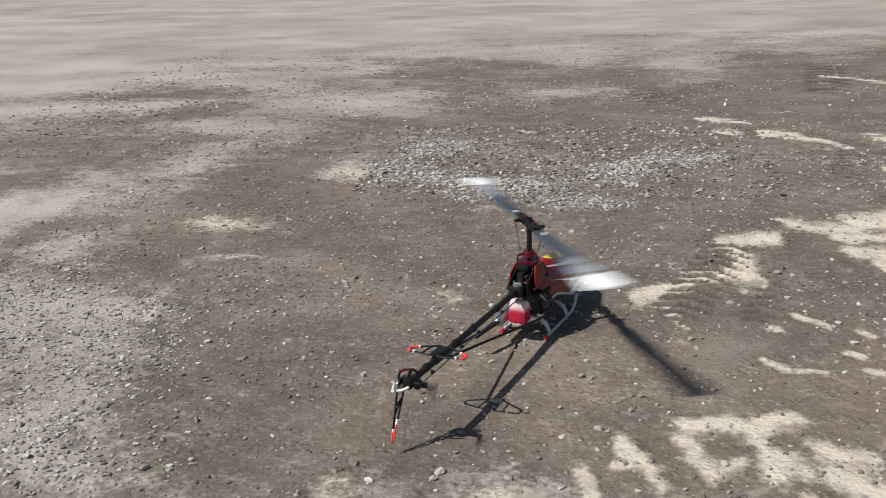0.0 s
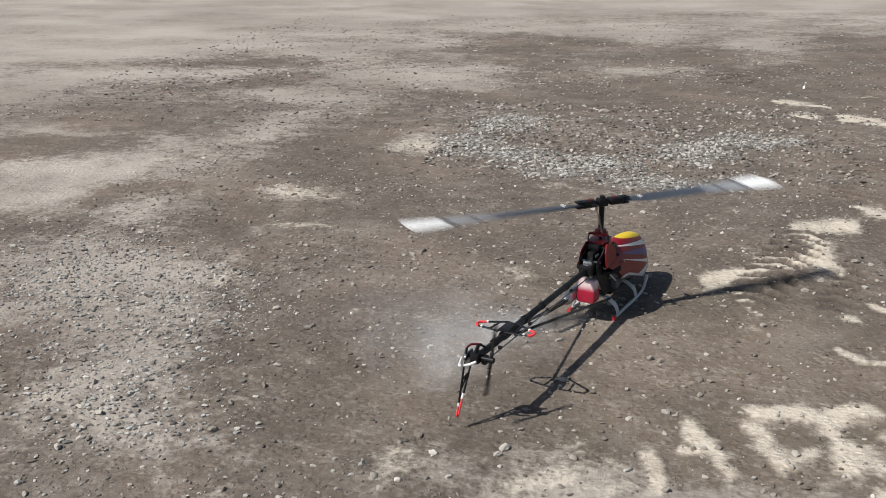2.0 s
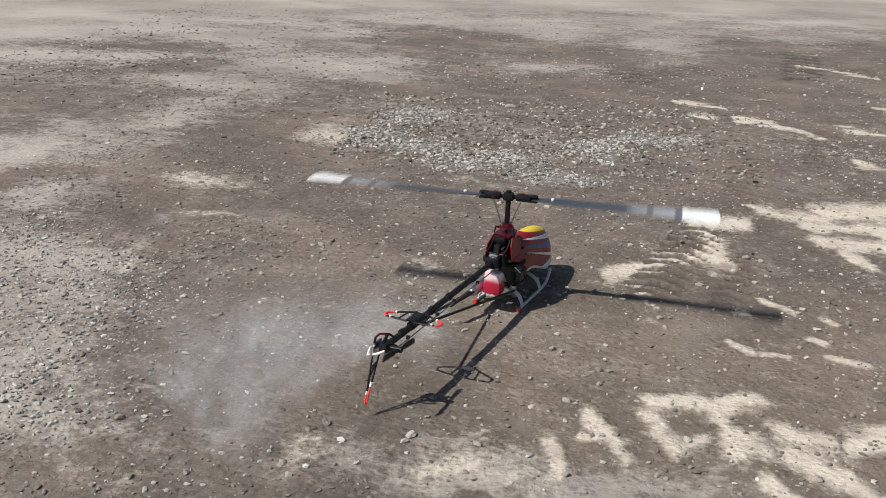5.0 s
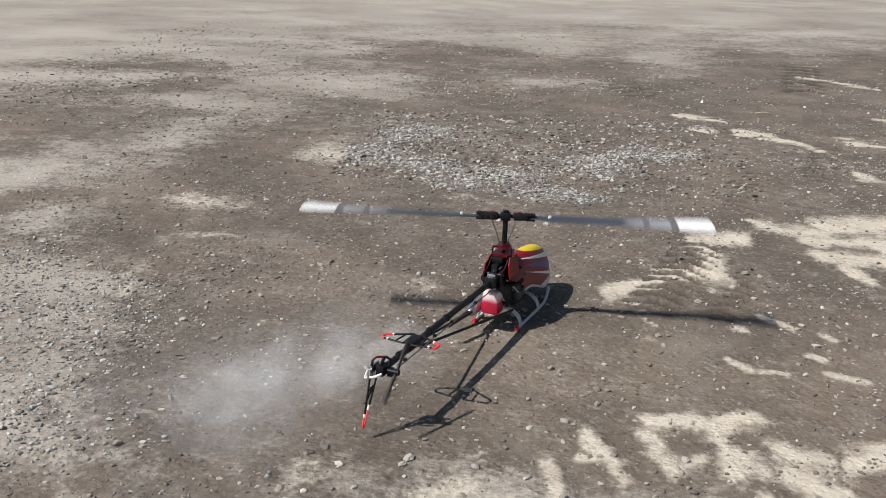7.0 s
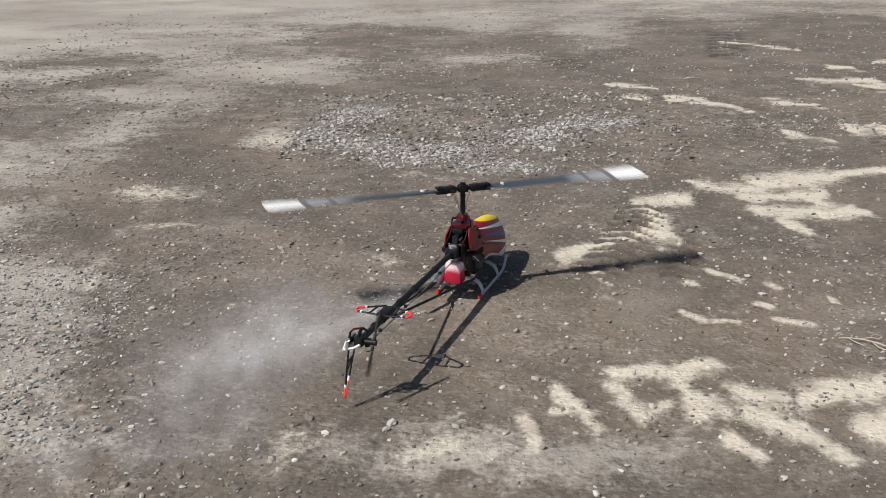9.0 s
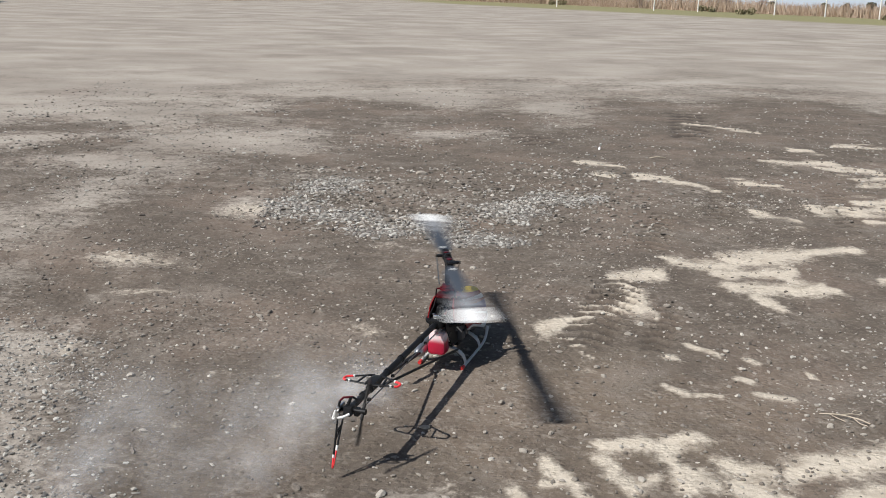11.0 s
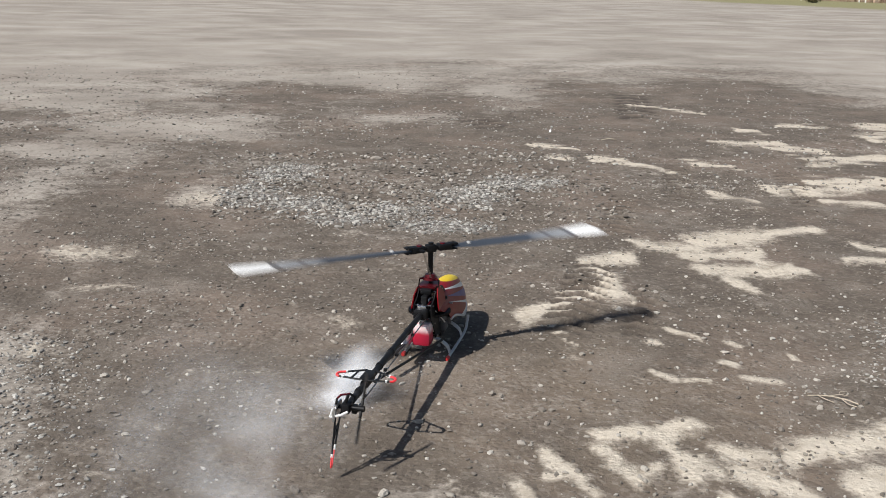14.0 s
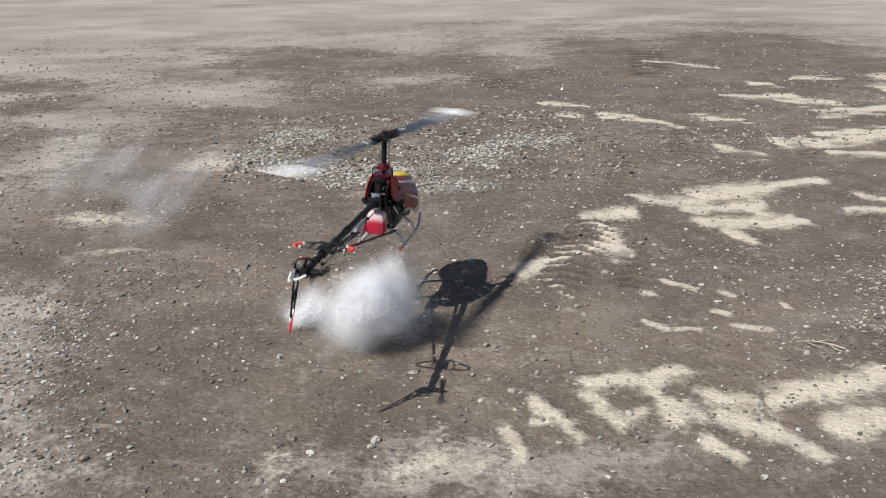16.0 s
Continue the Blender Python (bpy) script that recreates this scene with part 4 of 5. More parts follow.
    pipe(bm, [(-0.02, -0.911, 0.125), (-0.02, -0.878, 0.13)], 0.003, 8)
    pipe(bm, [(-0.02, -0.878, 0.13), (-0.02, -0.915, 0.105)], 0.0026, 8)
    fin = part("lower_fin", bm, carbon, heli, "open black tail fin")
    bm = bmesh.new()
    pipe(bm, curve_through([(-0.02, -0.929, 0.066), (-0.02, -0.936, 0.044), (-0.02, -0.937, 0.034), (-0.02, -0.93, 0.036), (-0.02, -0.92, 0.055), (-0.02, -0.907, 0.078)]), 0.0023, 10)
    part("fin_tip", bm, neon_red, fin, "bright red fin tip")
    bm = bmesh.new()
    rod(bm, (-0.02, -0.911, 0.072), (-0.02, -0.904, 0.084), 0.0034, None, 10)
    part("fin_ferrule", bm, white_plastic, fin, "white ferrule")
    bm = bmesh.new()
    rod(bm, (-0.02, -0.93, 0.059), (-0.02, -0.9275, 0.068), 0.0034, None, 10)
    part("fin_ferrule", bm, white_plastic, fin, "white ferrule")
    for y in (-0.9, -0.855):
        bm = bmesh.new()
        rod(bm, (-0.0235, y, 0.182), (-0.0235, y - 0.008, 0.148), 0.0042, 0.0036, 10)
        part("fin_bracket", bm, silver, fin, "silver fin bracket")
    bm = bmesh.new()
    pipe(bm, [(-0.022, -0.89, 0.188), (-0.02, -0.886, 0.205)], 0.0034, 8)
    pipe(bm, [(0.008, -0.868, 0.213), (0.02, -0.86, 0.203), (0.017, -0.864, 0.187), (0.0, -0.87, 0.186)], 0.0034, 8)
    pipe(bm, [(-0.004, -0.876, 0.184), (0.006, -0.87, 0.214)], 0.0045, 8)
    upper = part("upper_fin", bm, carbon, heli, "open black upper fin")
    bm = bmesh.new()
    pipe(bm, [(-0.02, -0.886, 0.205), (-0.012, -0.88, 0.213), (0.008, -0.868, 0.213)], 0.003, 8)
    part("fin_tip", bm, red_metal, upper, "dark red fin tip")
    bm = bmesh.new()
    pipe(bm, [(-0.034, -0.902, 0.158), (-0.006, -0.902, 0.166), (0.012, -0.897, 0.176)], 0.0036, 8)
    pipe(bm, [(-0.034, -0.902, 0.158), (-0.026, -0.9, 0.182)], 0.0036, 8)
    part("tail_bracket", bm, white_plastic, case, "pale angled tail bracket")
    bm = bmesh.new()
    rod(bm, (-0.006, 0, 0), (0.012, 0, 0), 0.008, None, 14)
    for s in (-1, 1):
        box(bm, (0.004, 0, s * 0.014), (0.008, 0.008, 0.02), 0.002)
    tail_rotor = part("tail_rotor", bm, black_plastic, heli)
    tail_rotor.location = (0.036, -0.87, 0.176)
    for s in (-1, 1):
        bm = bmesh.new()
        plate(bm, [(-0.006, s * 0.024), (0.006, s * 0.024), (0.01, s * 0.05), (0.009, s * 0.088), (-0.008, s * 0.094), (-0.008, s * 0.05)], 0.003, "x", 0.004)
        part("tail_blade", bm, carbon, tail_rotor, "black tail rotor blade")
    # mast, swash plate, links
    bm = bmesh.new()
    rod(bm, (0, 0, 0.15), (0, 0, 0.39), 0.0055, None, 14)
    rod(bm, (0, 0, 0.29), (0, 0, 0.365), 0.009, 0.008, 16)
    part("mast", bm, black_plastic, heli, "dark main mast with sleeve")
    bm = bmesh.new()
    rod(bm, (0, 0, 0.268), (0, 0, 0.276), 0.026, 0.024, 24)
    rod(bm, (0, 0, 0.277), (0, 0, 0.286), 0.02, 0.017, 24)
    for k in range(3):
        a = k * math.tau / 3 + math.pi / 2
        rod(bm, (0, 0, 0.272), (0.037 * math.cos(a), 0.037 * math.sin(a), 0.272), 0.0035, None, 8)
    part("swash_plate", bm, red_metal, heli, "red anodised swash plate")
    for k in range(3):
        a = k * math.tau / 3 + math.pi / 2
        bm = bmesh.new()
        rod(bm, (0.037 * math.cos(a), 0.037 * math.sin(a), 0.272), (0.045 * math.cos(a), 0.03 * math.sin(a), 0.21), 0.0022, None, 8)
        part("servo_link", bm, black_plastic, heli)
    # rotor head, turning about the mast
    bm = bmesh.new()
    box(bm, (0, 0, 0), (0.034, 0.026, 0.026), 0.004)
    rod(bm, (0, 0, -0.03), (0, 0, 0.02), 0.009, None, 16)
    rod(bm, (-0.03, 0, 0), (0.03, 0, 0), 0.007, None, 12)
    head = part("rotor_head", bm, black_plastic, heli, "black rotor head with blade grips")
    head.location = (0, 0, 0.376)
    for s in (1, -1):
        bm = bmesh.new()
        box(bm, (s * 0.05, 0, 0), (0.05, 0.03, 0.022), 0.005)
        box(bm, (s * 0.082, 0, 0.0085), (0.03, 0.026, 0.006), 0.002)
        box(bm, (s * 0.082, 0, -0.0085), (0.03, 0.026, 0.006), 0.002)
        rod(bm, (s * 0.085, 0, -0.014), (s * 0.085, 0, 0.014), 0.0035, None, 8)
        box(bm, (s * 0.045, s * 0.022, 0), (0.012, 0.03, 0.008), 0.002)
        part("blade_grip", bm, black_plastic, head)
        bm = bmesh.new()
        rod(bm, (s * 0.045, s * 0.034, 0.0), (s * 0.012, s * 0.026, -0.095), 0.0022, None, 8)
        part("pitch_link", bm, steel, head)
        bm = bmesh.new()
        rod(bm, (s * 0.044, 0, 0.0105), (s * 0.044, 0, 0.0145), 0.009, 0.008, 16)
        part("grip_band", bm, red_metal, head, "red metal ring")
        bm = bmesh.new()
        span = [0.075, 0.09, 0.13, 0.16, 0.4, 0.62, 0.662, 0.675]
        chord = [0.02, 0.026, 0.042, 0.056, 0.062, 0.096, 0.1, 0.08]
        rings = []
        for x, c in zip(span, chord):
            prof = [(-0.42, 0.0), (-0.36, 0.45), (-0.15, 0.6), (0.25, 0.3), (0.58, 0.02), (0.58, -0.02), (0.25, -0.3), (-0.15, -0.6), (-0.36, -0.45)]
            lift = 0.004 + 0.004 * (x / 0.675) ** 2
            rings.append([bm.verts.new((x, -p * c, q * 0.0075 + lift - 0.006 - p * c * 0.08)) for p, q in prof])
        for a, b in zip(rings, rings[1:]):
            for k in range(9):
                bm.faces.new((a[k], a[(k + 1) % 9], b[(k + 1) % 9], b[k]))
        bm.faces.new(rings[0])
        bm.faces.new(rings[-1])
        bmesh.ops.recalc_face_normals(bm, faces=bm.faces)
        blade = part("rotor_blade", bm, blade_mat, head, "rotor blade, dark at the root with a white tip")
        blade.rotation_euler = (0, 0, 0 if s > 0 else math.pi)
        bm = bmesh.new()
        rod(bm, (s * 0.145, 0, 0.002), (s * 0.145, 0, 0.0075), 0.006, 0.005, 12)
        part("blade_screw", bm, white_plastic, head, "white blade bolt cap")
    return heli, head, tail_rotor


heli, rotor_head, tail_rotor = build_helicopter()


# ---- exhaust smoke: puffs of thin flakes ----
def puff_mesh(k, n, spread, flake, thick):
    """Soft veils, each thick in its middle and clear at its rim, most of them turned to the sun."""
    rng = np.random.default_rng(300 + k)
    c = rng.normal(0, 0.8, (n, 3))
    fade = np.exp(-(np.linalg.norm(c, axis=1) / 2.2) ** 2)
    c = c * np.array(spread)
    up = rng.normal(0, 0.42, (n, 3)) - np.array(SUN_WAY)
    a = np.cross(up, rng.normal(size=(n, 3)))
    a /= np.linalg.norm(a, axis=1)[:, None]
    b = np.cross(up, a)
    b /= np.linalg.norm(b, axis=1)[:, None]
    r = (rng.uniform(0.6, 1.3, n) * flake)[:, None]
    co, val, faces = [], [], []
    for v in range(n):
        first = len(co)
        co.append(c[v])
        val.append(thick * fade[v])
        for part_r, part_v in ((0.35, 0.72), (0.68, 0.26), (1.0, 0.0)):
            for q in range(12):
                g = q / 12 * math.tau
                out = r[v] * part_r * (1 + 0.2 * math.sin(3 * g + v))
                co.append(c[v] + out * (a[v] * math.cos(g) + b[v] * math.sin(g)))
                val.append(thick * fade[v] * part_v)
        for q in range(12):
            w = (q + 1) % 12
            faces.append((first, first + 1 + q, first + 1 + w))
            for ring in (1, 13):
                faces.append((first + ring + q, first + ring + 12 + q, first + ring + 12 + w, first + ring + w))
    me = bpy.data.meshes.new("smoke_puff")
    me.from_pydata([tuple(p) for p in co], [], faces)
    at = me.attributes.new("thick", "FLOAT", "POINT")
    at.data.foreach_set("value", np.array(val, dtype=np.float32))
    me.materials.append(smoke_mat)
    return me


WISP = [puff_mesh(k, 6, (0.035, 0.03, 0.02), 0.055, 0.2) for k in range(3)]
DENSE = [puff_mesh(14 + k, 5, (0.08, 0.075, 0.035), 0.14, 0.18) for k in range(4)]
HAZE = [puff_mesh(10 + k, 5, (0.10, 0.09, 0.035), 0.16, 0.14) for k in range(4)]
CLOUD = [puff_mesh(20 + k, 17, (0.034, 0.034, 0.027), 0.078, 0.7) for k in range(3)]
VEIL = [puff_mesh(50 + k, 4, (0.17, 0.14, 0.02), 0.26, 0.09) for k in range(4)]
STREAM = [puff_mesh(60 + k, 9, (0.045, 0.04, 0.028), 0.085, 0.34) for k in range(3)]
BILLOW = [puff_mesh(30 + k, 17, (0.05, 0.05, 0.055), 0.11, 0.6) for k in range(3)]


def puff(mesh, label):
    return tagged(new("smoke_puff", mesh), label, "smoke", "puffs of exhaust smoke", "stuff")


wisps = [puff(WISP[k % 3], "small bluish wisp of exhaust smoke behind the silencer") for k in range(5)]
hazes = [puff((HAZE if k < 9 else DENSE)[k % 4], "thin bluish haze of exhaust smoke drifting over the earth") for k in range(32)]
veils = [puff(VEIL[k % 4], "broad thin veil of exhaust smoke low over the earth") for k in range(22)]
far_haze = [puff(HAZE[k % 4], "thin bluish haze of exhaust smoke blown over the earth") for k in range(14)]
clouds = [puff((CLOUD if k < 8 else STREAM if k < 19 else CLOUD if k < 25 else BILLOW)[k % 3], "dense white puff of exhaust smoke") for k in range(34)]


# ---- far edge of the field ----
reed_mat = island_material("dry_reeds", [(0.0, (0.33, 0.23, 0.155)), (0.5, (0.48, 0.36, 0.26)), (1.0, (0.6, 0.48, 0.37))], 0.9, 3)
leaf_mat = island_material("evergreen", [(0.0, (0.02, 0.03, 0.018)), (0.6, (0.045, 0.06, 0.03)), (1.0, (0.08, 0.1, 0.05))], 0.8, 3)
bush_mat = island_material("bush_leaves", [(0.0, (0.16, 0.145, 0.075)), (0.6, (0.27, 0.235, 0.13)), (1.0, (0.4, 0.33, 0.21))], 0.8, 3)
bark_mat = plain("bark", (0.3, 0.24, 0.21), 0.9, 0, 0.3, 6, 0.3)
post_mat = plain("white_paint", (0.75, 0.74, 0.72), 0.6, 0, 0.1, 4)
blue_mat = plain("blue_steel_paint", (0.022, 0.05, 0.14), 0.5, 0, 0.3, 2)
grey_mat = plain("grey_steel_paint", (0.12, 0.15, 0.19), 0.5, 0, 0.25, 2)
dark_wood = plain("dark_timber", (0.06, 0.05, 0.045), 0.8, 0, 0.3, 8)
concrete_mat = plain("pale_concrete", (0.6, 0.6, 0.58), 0.8, 0, 0.1, 1)


def leaves(bm, centre, size, n, leaf, rng):
    for _ in range(n):
        d = Vector((rng.gauss(0, 1), rng.gauss(0, 1), rng.gauss(0, 1))).normalized() * rng.random() ** 0.4
        p = Vector(centre) + Vector((d.x * size[0], d.y * size[1], d.z * size[2]))
        t = Matrix.Translation(p) @ Euler((rng.uniform(0, 6), rng.uniform(0, 6), rng.uniform(0, 6))).to_matrix().to_4x4()
        v = [bm.verts.new(t @ Vector(q)) for q in ((-leaf, 0, 0), (0, -leaf * 0.6, 0), (leaf, 0, 0), (0, leaf * 0.6, leaf * 0.3))]
        bm.faces.new(v)


def limbs(bm, a, d, length, r, depth, rng, tips):
    b = a + d * length
    rod(bm, a, b, r, r * 0.75, 5)
    if depth == 0:
        tips.append(b)
        return
    for _ in range(rng.choice((2, 3))):
        e = (d + Vector((rng.uniform(-1, 1), rng.uniform(-1, 1), rng.uniform(-0.2, 0.6))) * 0.62).normalized()
        limbs(bm, b, e, length * rng.uniform(0.6, 0.85), r * 0.72, depth - 1, rng, tips)


def tree(kind, at, tall, seed):
    rng = random.Random(seed)
    ob = new(kind)
    ob.matrix_world = pose(*at)
    bm, tips = bmesh.new(), []
    if kind == "bare_tree":
        for _ in range(4):
            lean = Vector((rng.uniform(-0.4, 0.4), rng.uniform(-0.4, 0.4), 1)).normalized()
            limbs(bm, Vector((rng.uniform(-0.2, 0.2), rng.uniform(-0.2, 0.2), -0.1)), lean, tall * 0.15, tall * 0.018, 4, rng, tips)
    else:
        limbs(bm, Vector((0, 0, -0.1)), Vector((0, 0, 1)), tall * 0.3, tall * 0.035, 2, rng, tips)
    part("trunk", bm, bark_mat, ob)
    if kind == "bare_tree":
        return tagged(ob, "leafless grey-brown tree among dry reeds", "tree", "bare trees at the field edge")
    bm = bmesh.new()
    for p in tips + [Vector((rng.uniform(-0.2, 0.2) * tall, rng.uniform(-0.2, 0.2) * tall, tall * rng.uniform(0.15, 0.4))) for _ in range(7)]:
        leaves(bm, p, (tall * 0.17, tall * 0.17, tall * 0.13), 150, tall * 0.03, rng)
    part("crown", bm, leaf_mat, ob)
    return tagged(ob, "dark evergreen tree far beyond the field", "tree", "evergreen trees on the skyline")


def along(az, dist):
    """A place at a compass angle (degrees right of straight ahead) and distance from the field's middle."""
    x, y = dist * math.sin(radians(az)), -3.3 + dist * math.cos(radians(az))
    return (x, y, float(height_at(np.array([x]), np.array([y]))[0]))


def build_reeds():
    rng = np.random.default_rng(8)
    n = 130000
    x = np.concatenate([rng.uniform(-45, 55, 116000), rng.uniform(-90, 120, 14000)])
    y = edge_at(np.clip(x, -45, 42)) + verge_at(x) + 2 + np.abs(rng.normal(0, 18, n))
    h = rng.uniform(0.35, 1.3, n) * (0.55 + 0.45 * (smooth_noise(x, y, 0.15, 31) + 1) * 0.7)
    z = height_at(x, y)
    a, w = rng.uniform(0, math.pi, n), rng.uniform(0.008, 0.034, n)
    lean = rng.normal(0, 0.22, (n, 2))
    dx, dy = np.cos(a) * w, np.sin(a) * w
    co = np.stack([np.stack([x - dx, y - dy, z - 0.02], -1), np.stack([x + dx, y + dy, z - 0.02], -1), np.stack([x + lean[:, 0], y + lean[:, 1], z + h], -1)], 1).reshape(-1, 3)
    me = bpy.data.meshes.new("dry_reeds")
    me.from_pydata(co.tolist(), [], np.arange(len(co)).reshape(-1, 3).tolist())
    me.materials.append(reed_mat)
    tagged(new("dry_reeds", me), "tall dry straw-coloured reeds along the field edge", "reeds", kind="stuff")


def build_backdrop():
    """Pale hazy air low over the horizon, far behind everything."""
    m, t, b = nodes_of("horizon_haze")
    glow = node(t, "ShaderNodeEmission", Color=(0.66, 0.74, 0.84, 1), Strength=0.8)
    t.links.new(glow.outputs[0], t.nodes["Material Output"].inputs[0])
    bm = bmesh.new()
    rows = [[bm.verts.new((850 * math.sin(radians(a)), 850 * math.cos(radians(a)), z)) for a in range(-60, 61, 4)] for z in (-14, 18)]
    for k in range(len(rows[0]) - 1):
        bm.faces.new((rows[0][k], rows[0][k + 1], rows[1][k + 1], rows[1][k]))
    tagged(new("backdrop", mesh_of("backdrop", bm, m)), "pale blue hazy sky low over the horizon", "sky", kind="structure")


def build_far():
    build_backdrop()
    build_reeds()
    rng = random.Random(77)
    for k in range(14):
        az = 2.5 + k * 1.15 + rng.uniform(-0.5, 0.5)
        tree("bare_tree", along(az, 92 - az * 1.1 + rng.uniform(0, 12)), rng.uniform(2.4, 4.0), 100 + k)
    for k, (az, s) in enumerate(((18.2, 4), (20.9, 4), (21.9, 4), (23.2, 5), (23.9, 5.4), (24.7, 4), (26.6, 4), (28.0, 5.4), (28.7, 5), (29.8, 5))):
        tree("evergreen_tree", along(az, 125), s * 0.5, 200 + k)
    # shrubs in front of the reeds
    for az, d, s in ((14.8, 70, 0.55), (17.0, 66, 0.55), (24.2, 58, 0.5), (7.0, 82, 0.6)):
        ob = new("bush")
        ob.matrix_world = pose(*along(az, d))
        bm = bmesh.new()
        r2 = random.Random(int(az * 10))
        for _ in range(5):
            leaves(bm, (r2.uniform(-s, s), r2.uniform(-s, s) * 0.5, s * r2.uniform(0.25, 0.5)), (s * 0.5, s * 0.4, s * 0.3), 70, 0.08, r2)
        part("foliage", bm, bush_mat, ob)
        tagged(ob, "low olive-green bush at the edge of the reeds", "bush", "bushes at the field edge")
    # white marker poles
    pole = new("white_pole")
    bm = bmesh.new()
    rod(bm, (0, 0, -0.1), (0, 0, 4.2), 0.04, 0.036, 12)
    part("shaft", bm, post_mat, pole)
    bm = bmesh.new()
    rod(bm, (0, 0, 4.2), (0, 0, 4.3), 0.12, 0.03, 12)
    part("cap", bm, post_mat, pole)
    tagged(pole, "tall white painted pole standing in the reeds", "pole", "white poles along the field edge")
    spots = [along(az, 76 - az * 0.5) for az in (7.0, 12.2, 14.5, 18.4, 20.9, 23.5, 26.3, 26.6)]
    pole.matrix_world = pose(*spots[0])
    for p in spots[1:]:
        copy_thing(pole, pose(*p))
    # water tower on the skyline
    tower = new("water_tower")
    tower.matrix_world = pose(*along(18.3, 420))
    bm = bmesh.new()
    rod(bm, (0, 0, -0.2), (0, 0, 13), 1.5, 1.2, 20)
    part("column", bm, concrete_mat, tower)
    bm = bmesh.new()
    rod(bm, (0, 0, 13), (0, 0, 15), 1.2, 3, 24)
    rod(bm, (0, 0, 15), (0, 0, 18), 3, 3, 24)
    part("tank", bm, concrete_mat, tower)
    tagged(tower, "white water tower far off on the skyline", "tower")
    # containers and open shed at the other end
    for at, size, m, label in (((-17.6, 24.6), (2.44, 6.06, 2.6), grey_mat, "grey-blue steel shipping container at the field edge"), ((-20.2, 32.0), (2.44, 6.06, 2.6), blue_mat, "dark blue steel shipping container at the field edge")):
        box_ob = new("shipping_container")
        box_ob.matrix_world = pose(*at, 0, 0, 0, 14)
        bm = bmesh.new()
        w, l, h = size
        pts, n = [], 40
        for k in range(n + 1):
            y = -l / 2 + l * k / n
            pts.append((w / 2 + (0.02 if k % 4 < 2 else -0.02), y))
        pts += [(-w / 2, l / 2), (-w / 2, -l / 2)]
        front = [bm.verts.new((x, y, 0.12)) for x, y in pts]
        top = [bm.verts.new((x, y, h)) for x, y in pts]
        bm.faces.new(front[::-1])
        bm.faces.new(top)
        for k in range(len(pts)):
            bm.faces.new((front[k], front[(k + 1) % len(pts)], top[(k + 1) % len(pts)], top[k]))
        part("corrugated_wall", bm, m, box_ob, smooth=False)
        bm = bmesh.new()
        for x in (-w / 2, w / 2):
            box(bm, (x, 0, 0.06), (0.14, l, 0.16), 0.01)
            for y in (-l / 2, l / 2):
                box(bm, (x, y, h / 2), (0.14, 0.14, h), 0.01)
        part("corner_frame", bm, m, box_ob)
        tagged(box_ob, label, "container", "shipping containers")
    shed = new("open_shed")
    shed.matrix_world = pose(-23.0, 41.5, 0, 0, 0, 14)
    for x in (-1.6, 1.6):
        for y in (-4, -1.4, 1.4, 4):
            bm = bmesh.new()
            box(bm, (x, y, 1.2), (0.14, 0.14, 2.5), 0.01)
            part("post", bm, dark_wood, shed)
    bm = bmesh.new()
    box(bm, (0, 0, 2.5), (4.2, 9.2, 0.1), 0.01, pose(0, 0, 0, 0, 4, 0))
    part("roof", bm, grey_mat, shed)
    bm = bmesh.new()
    box(bm, (-1.55, 0, 1.2), (0.06, 8.4, 2.4), 0.01)
    part("back_wall", bm, dark_wood, shed)
    tagged(shed, "dark open timber shed at the field edge", "shed")
    sack = new("white_sack")
    sack.matrix_world = pose(-16.2, 26.9, 0)
    bm = bmesh.new()
    bmesh.ops.create_icosphere(bm, subdivisions=3, radius=0.3)
    for v in bm.verts:
        v.co *= 1 + 0.25 * noise.noise(v.co * 5)
        v.co.z = max(v.co.z * 0.75 + 0.17, 0)
    part("bag", bm, white_plastic, sack)
    tagged(sack, "crumpled white sack on the ground by the container", "sack")


build_far()


# ---- movement ----
ROTOR = [(0, -51), (0.5, 86), (1, -18), (1.5, -36), (2, 54), (2.5, 82), (3, 87), (3.5, 89), (4, 89), (6.5, 76), (7, 21), (7.5, -60), (8, 27), (8.5, 26), (9, 39), (11.5, 88), (12, 59), (12.5, 5), (13, 87), (13.5, -14), (14, 42), (14.5, 25), (15, 29), (15.5, -39), (16, 79)]


def spin_rows(at, rate, axis, tilt=0.0, split=1):
    """Rows, one a film frame, of a steady clockwise turn that passes through the given angles."""
    rows, now = [], ROTOR[0][1]
    for (t0, _), (t1, a1) in zip(ROTOR, ROTOR[1:]):
        n = round((t1 - t0) * FPS) * split
        want = now - rate / split * n
        end = a1 + 180 * round((want - a1) / 180)
        for k in range(n):
            rows.append((t0 + k / FPS / split, now + (end - now) * k / n))
        now = end
    rows.append((16.0, now))
    return [(t, pose(*at, 0, tilt, 0) @ pose(0, 0, 0, *(a if i == axis else 0 for i in range(3)))) for t, a in rows]


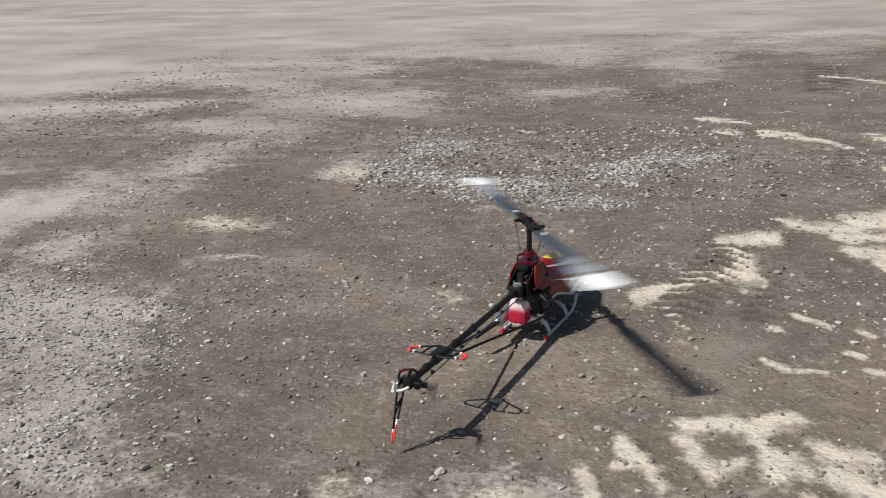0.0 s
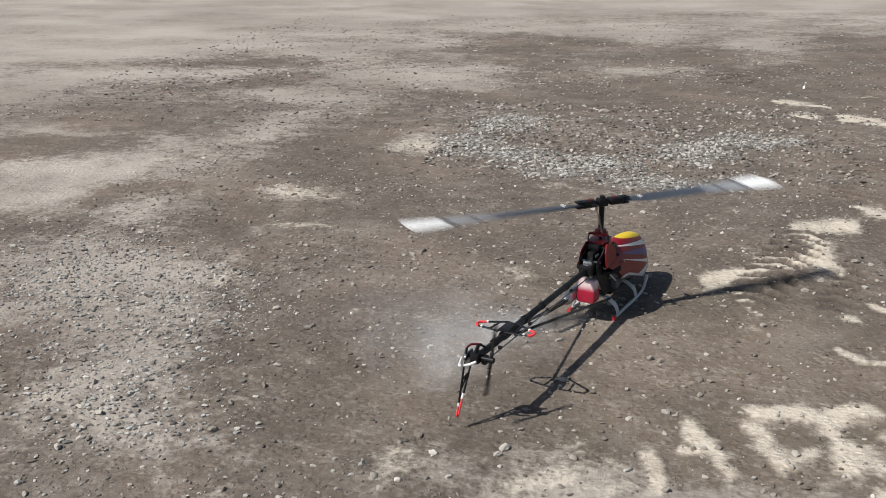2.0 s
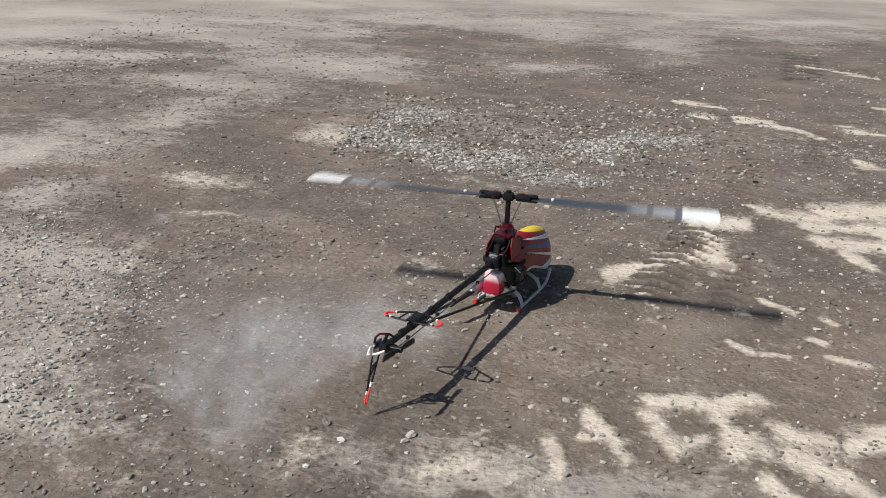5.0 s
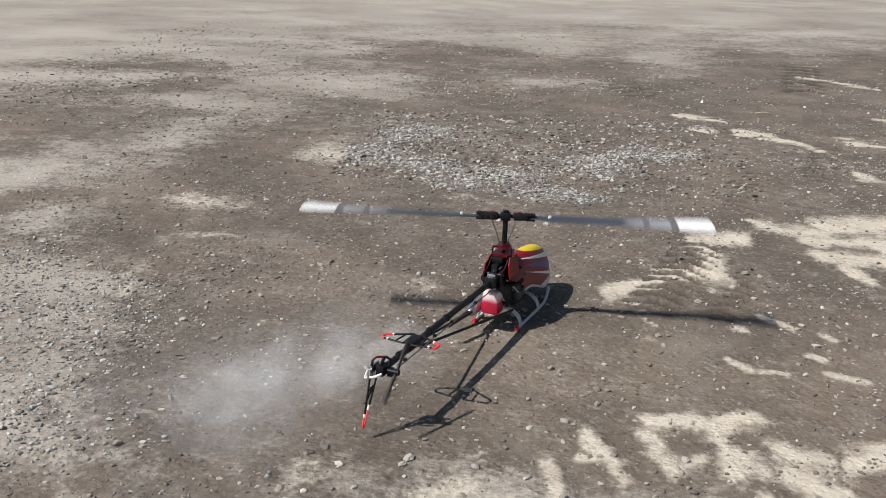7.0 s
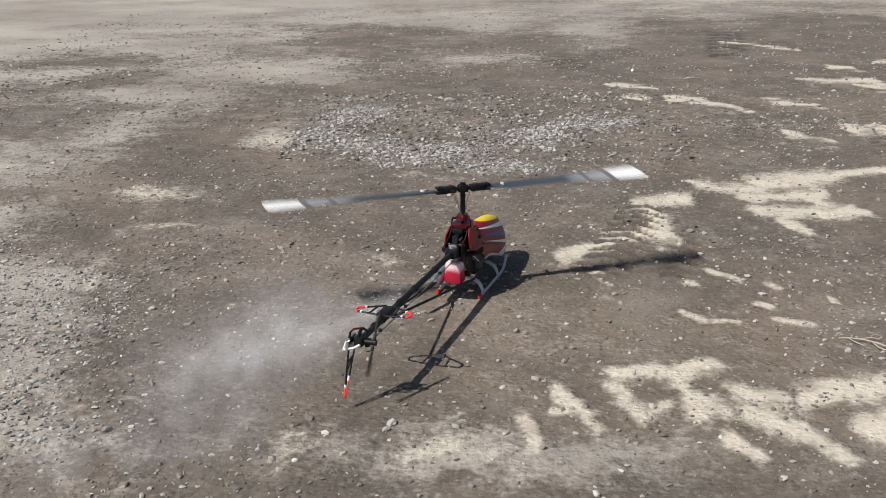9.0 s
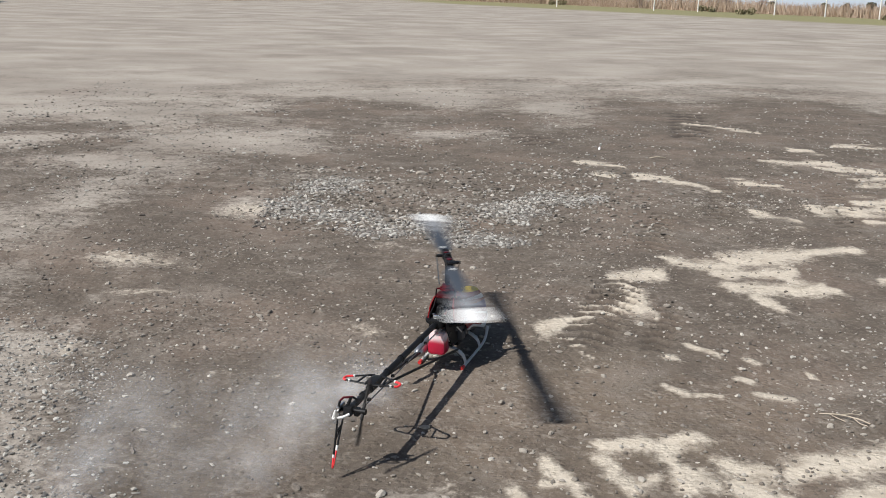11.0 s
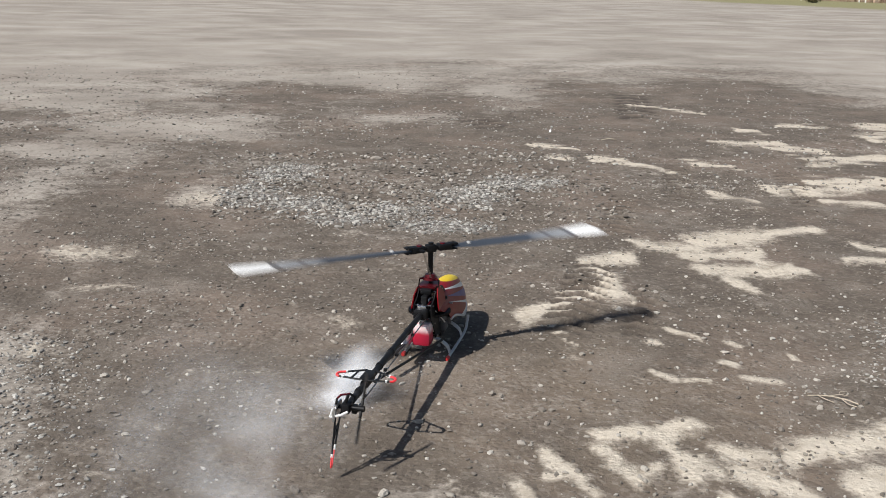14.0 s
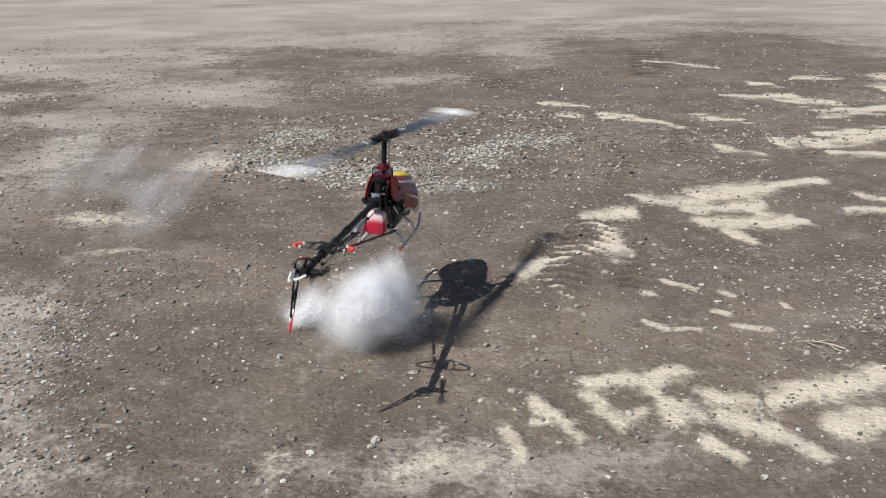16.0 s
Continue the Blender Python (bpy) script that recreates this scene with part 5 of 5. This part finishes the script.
def motions():
    base = pose(0, 0, 0, 0, 0, HEADING)
    walk(heli, [(0, base), (14.4, base), (14.7, pose(-0.006, 0.012, 0, 0, 0, -17)), (15.0, pose(-0.01, 0.016, 0, 0, 0, -15.4)), (15.5, pose(-0.03, 0.02, 0, 0, 0.2, -15.0)), (15.6, pose(-0.05, 0.025, 0.004, -0.3, 0.5, -14.8)), (15.7, pose(-0.073, 0.02, 0.026, -0.4, 0.6, -14.4)), (15.8, pose(-0.094, 0.016, 0.064, -0.5, 0.8, -14.1)), (15.9, pose(-0.125, 0.008, 0.147, -0.7, 2.2, -13.8)), (16.0, pose(-0.154, -0.026, 0.245, -1.3, 2.3, -13.8))])
    walk(rotor_head, spin_rows((0, 0, 0.376), 62, 2))
    walk(tail_rotor, spin_rows((0.036, -0.87, 0.176), 213, 0, 0.0, 3))
    rng = random.Random(12)
    # wisps hang and flutter behind the hose
    for k, ob in enumerate(wisps):
        c = Vector((-0.19 - 0.035 * k, -0.29 - 0.03 * k, 0.07))
        rows = [(0, pose(c.x + 0.12, c.y + 0.1, -0.2, 0, 0, 40 * k)), (0.3 + 0.25 * k, pose(c.x + 0.12, c.y + 0.1, -0.2, 0, 0, 40 * k))]
        t = 0.9 + 0.25 * k
        while t < 15.9:
            j = Vector((rng.uniform(-1, 1), rng.uniform(-1, 1), rng.uniform(-0.4, 0.6))) * 0.025
            rows.append((t, pose(*(c + j), 0, 0, 40 * k + 25 * t)))
            t += 0.5
        rows.append((16, pose(*c, 0, 0, 40 * k + 400)))
        walk(ob, rows)
    # haze leaves the hose and spreads over the ground, away behind the tail
    for k, ob in enumerate(hazes):
        born = 0.7 + k * 0.43
        drift(ob, born, rng, (-0.24, -0.35, 0.06), rng.uniform(0.24, 0.36), rng.uniform(212, 246) + (14 if born > 11 else 0), min(1.8, max(0.4, 13.9 - born)), 0.055 if born < 11.5 else 0.2)
    for k, ob in enumerate(veils):
        drift(ob, 2.0 + 0.52 * k, rng, (-0.5, -0.5, 0.06), rng.uniform(0.14, 0.22), rng.uniform(200, 250), min(2.2, max(0.4, 14.2 - 2.0 - 0.52 * k)), 0.09)
    for k, ob in enumerate(far_haze):
        drift(ob, 14.45 + 0.05 * k, rng, (-0.3, -0.35, 0.1), rng.uniform(1.5, 2.0), rng.uniform(112, 128), 3)
    # full power: dense puffs, first blown forward along the ground, then under the lifting machine
    for k, ob in enumerate(clouds):
        born = 14.0 + k * 0.058
        way, speed = (175, 0.6) if born < 14.45 else (138, 1.25) if born < 15.1 else (112, 0.5) if born < 15.45 else (50, 0.45)
        drift(ob, born, rng, (-0.27, -0.4, 0.09 if born < 15.5 else 0.14), speed, way + rng.uniform(-8, 8), 0.3 if born < 14.45 else 0.62 if born < 15.1 else 0.4, 0.9 if born < 14.45 else 1.6 if born < 15.1 else 0.5)


def drift(ob, born, rng, out, speed, heading, stay=1.8, fall=0.055):
    """A puff waits under the earth, comes out at the hose and drifts off, slowing as it goes."""
    out = Vector(out) + Vector((rng.uniform(-0.03, 0.03), rng.uniform(-0.03, 0.03), rng.uniform(-0.02, 0.02)))
    way = Vector((math.cos(radians(heading)), math.sin(radians(heading)), 0.03))
    turn = rng.uniform(-30, 30)
    rows = [(0, pose(out.x, out.y, -0.45, 0, 0, turn)), (born - 0.25, pose(out.x, out.y, -0.45, 0, 0, turn))]
    t = born
    while t < 15.95:
        a = t - born
        sink = Vector((0, 0, -fall * max(0, a - stay) ** 1.3))
        rows.append((t, pose(*(out + sink + way * speed * (a - 0.03 * min(a, 8) ** 2)), 0, 0, turn + 4 * a)))
        t += 0.2 if a < 1 else 0.8
    a = 16 - born
    sink = Vector((0, 0, -fall * max(0, a - stay) ** 1.3))
    rows.append((16, pose(*(out + sink + way * speed * (a - 0.03 * min(a, 8) ** 2)), 0, 0, turn + 4 * a)))
    walk(ob, rows)


motions()
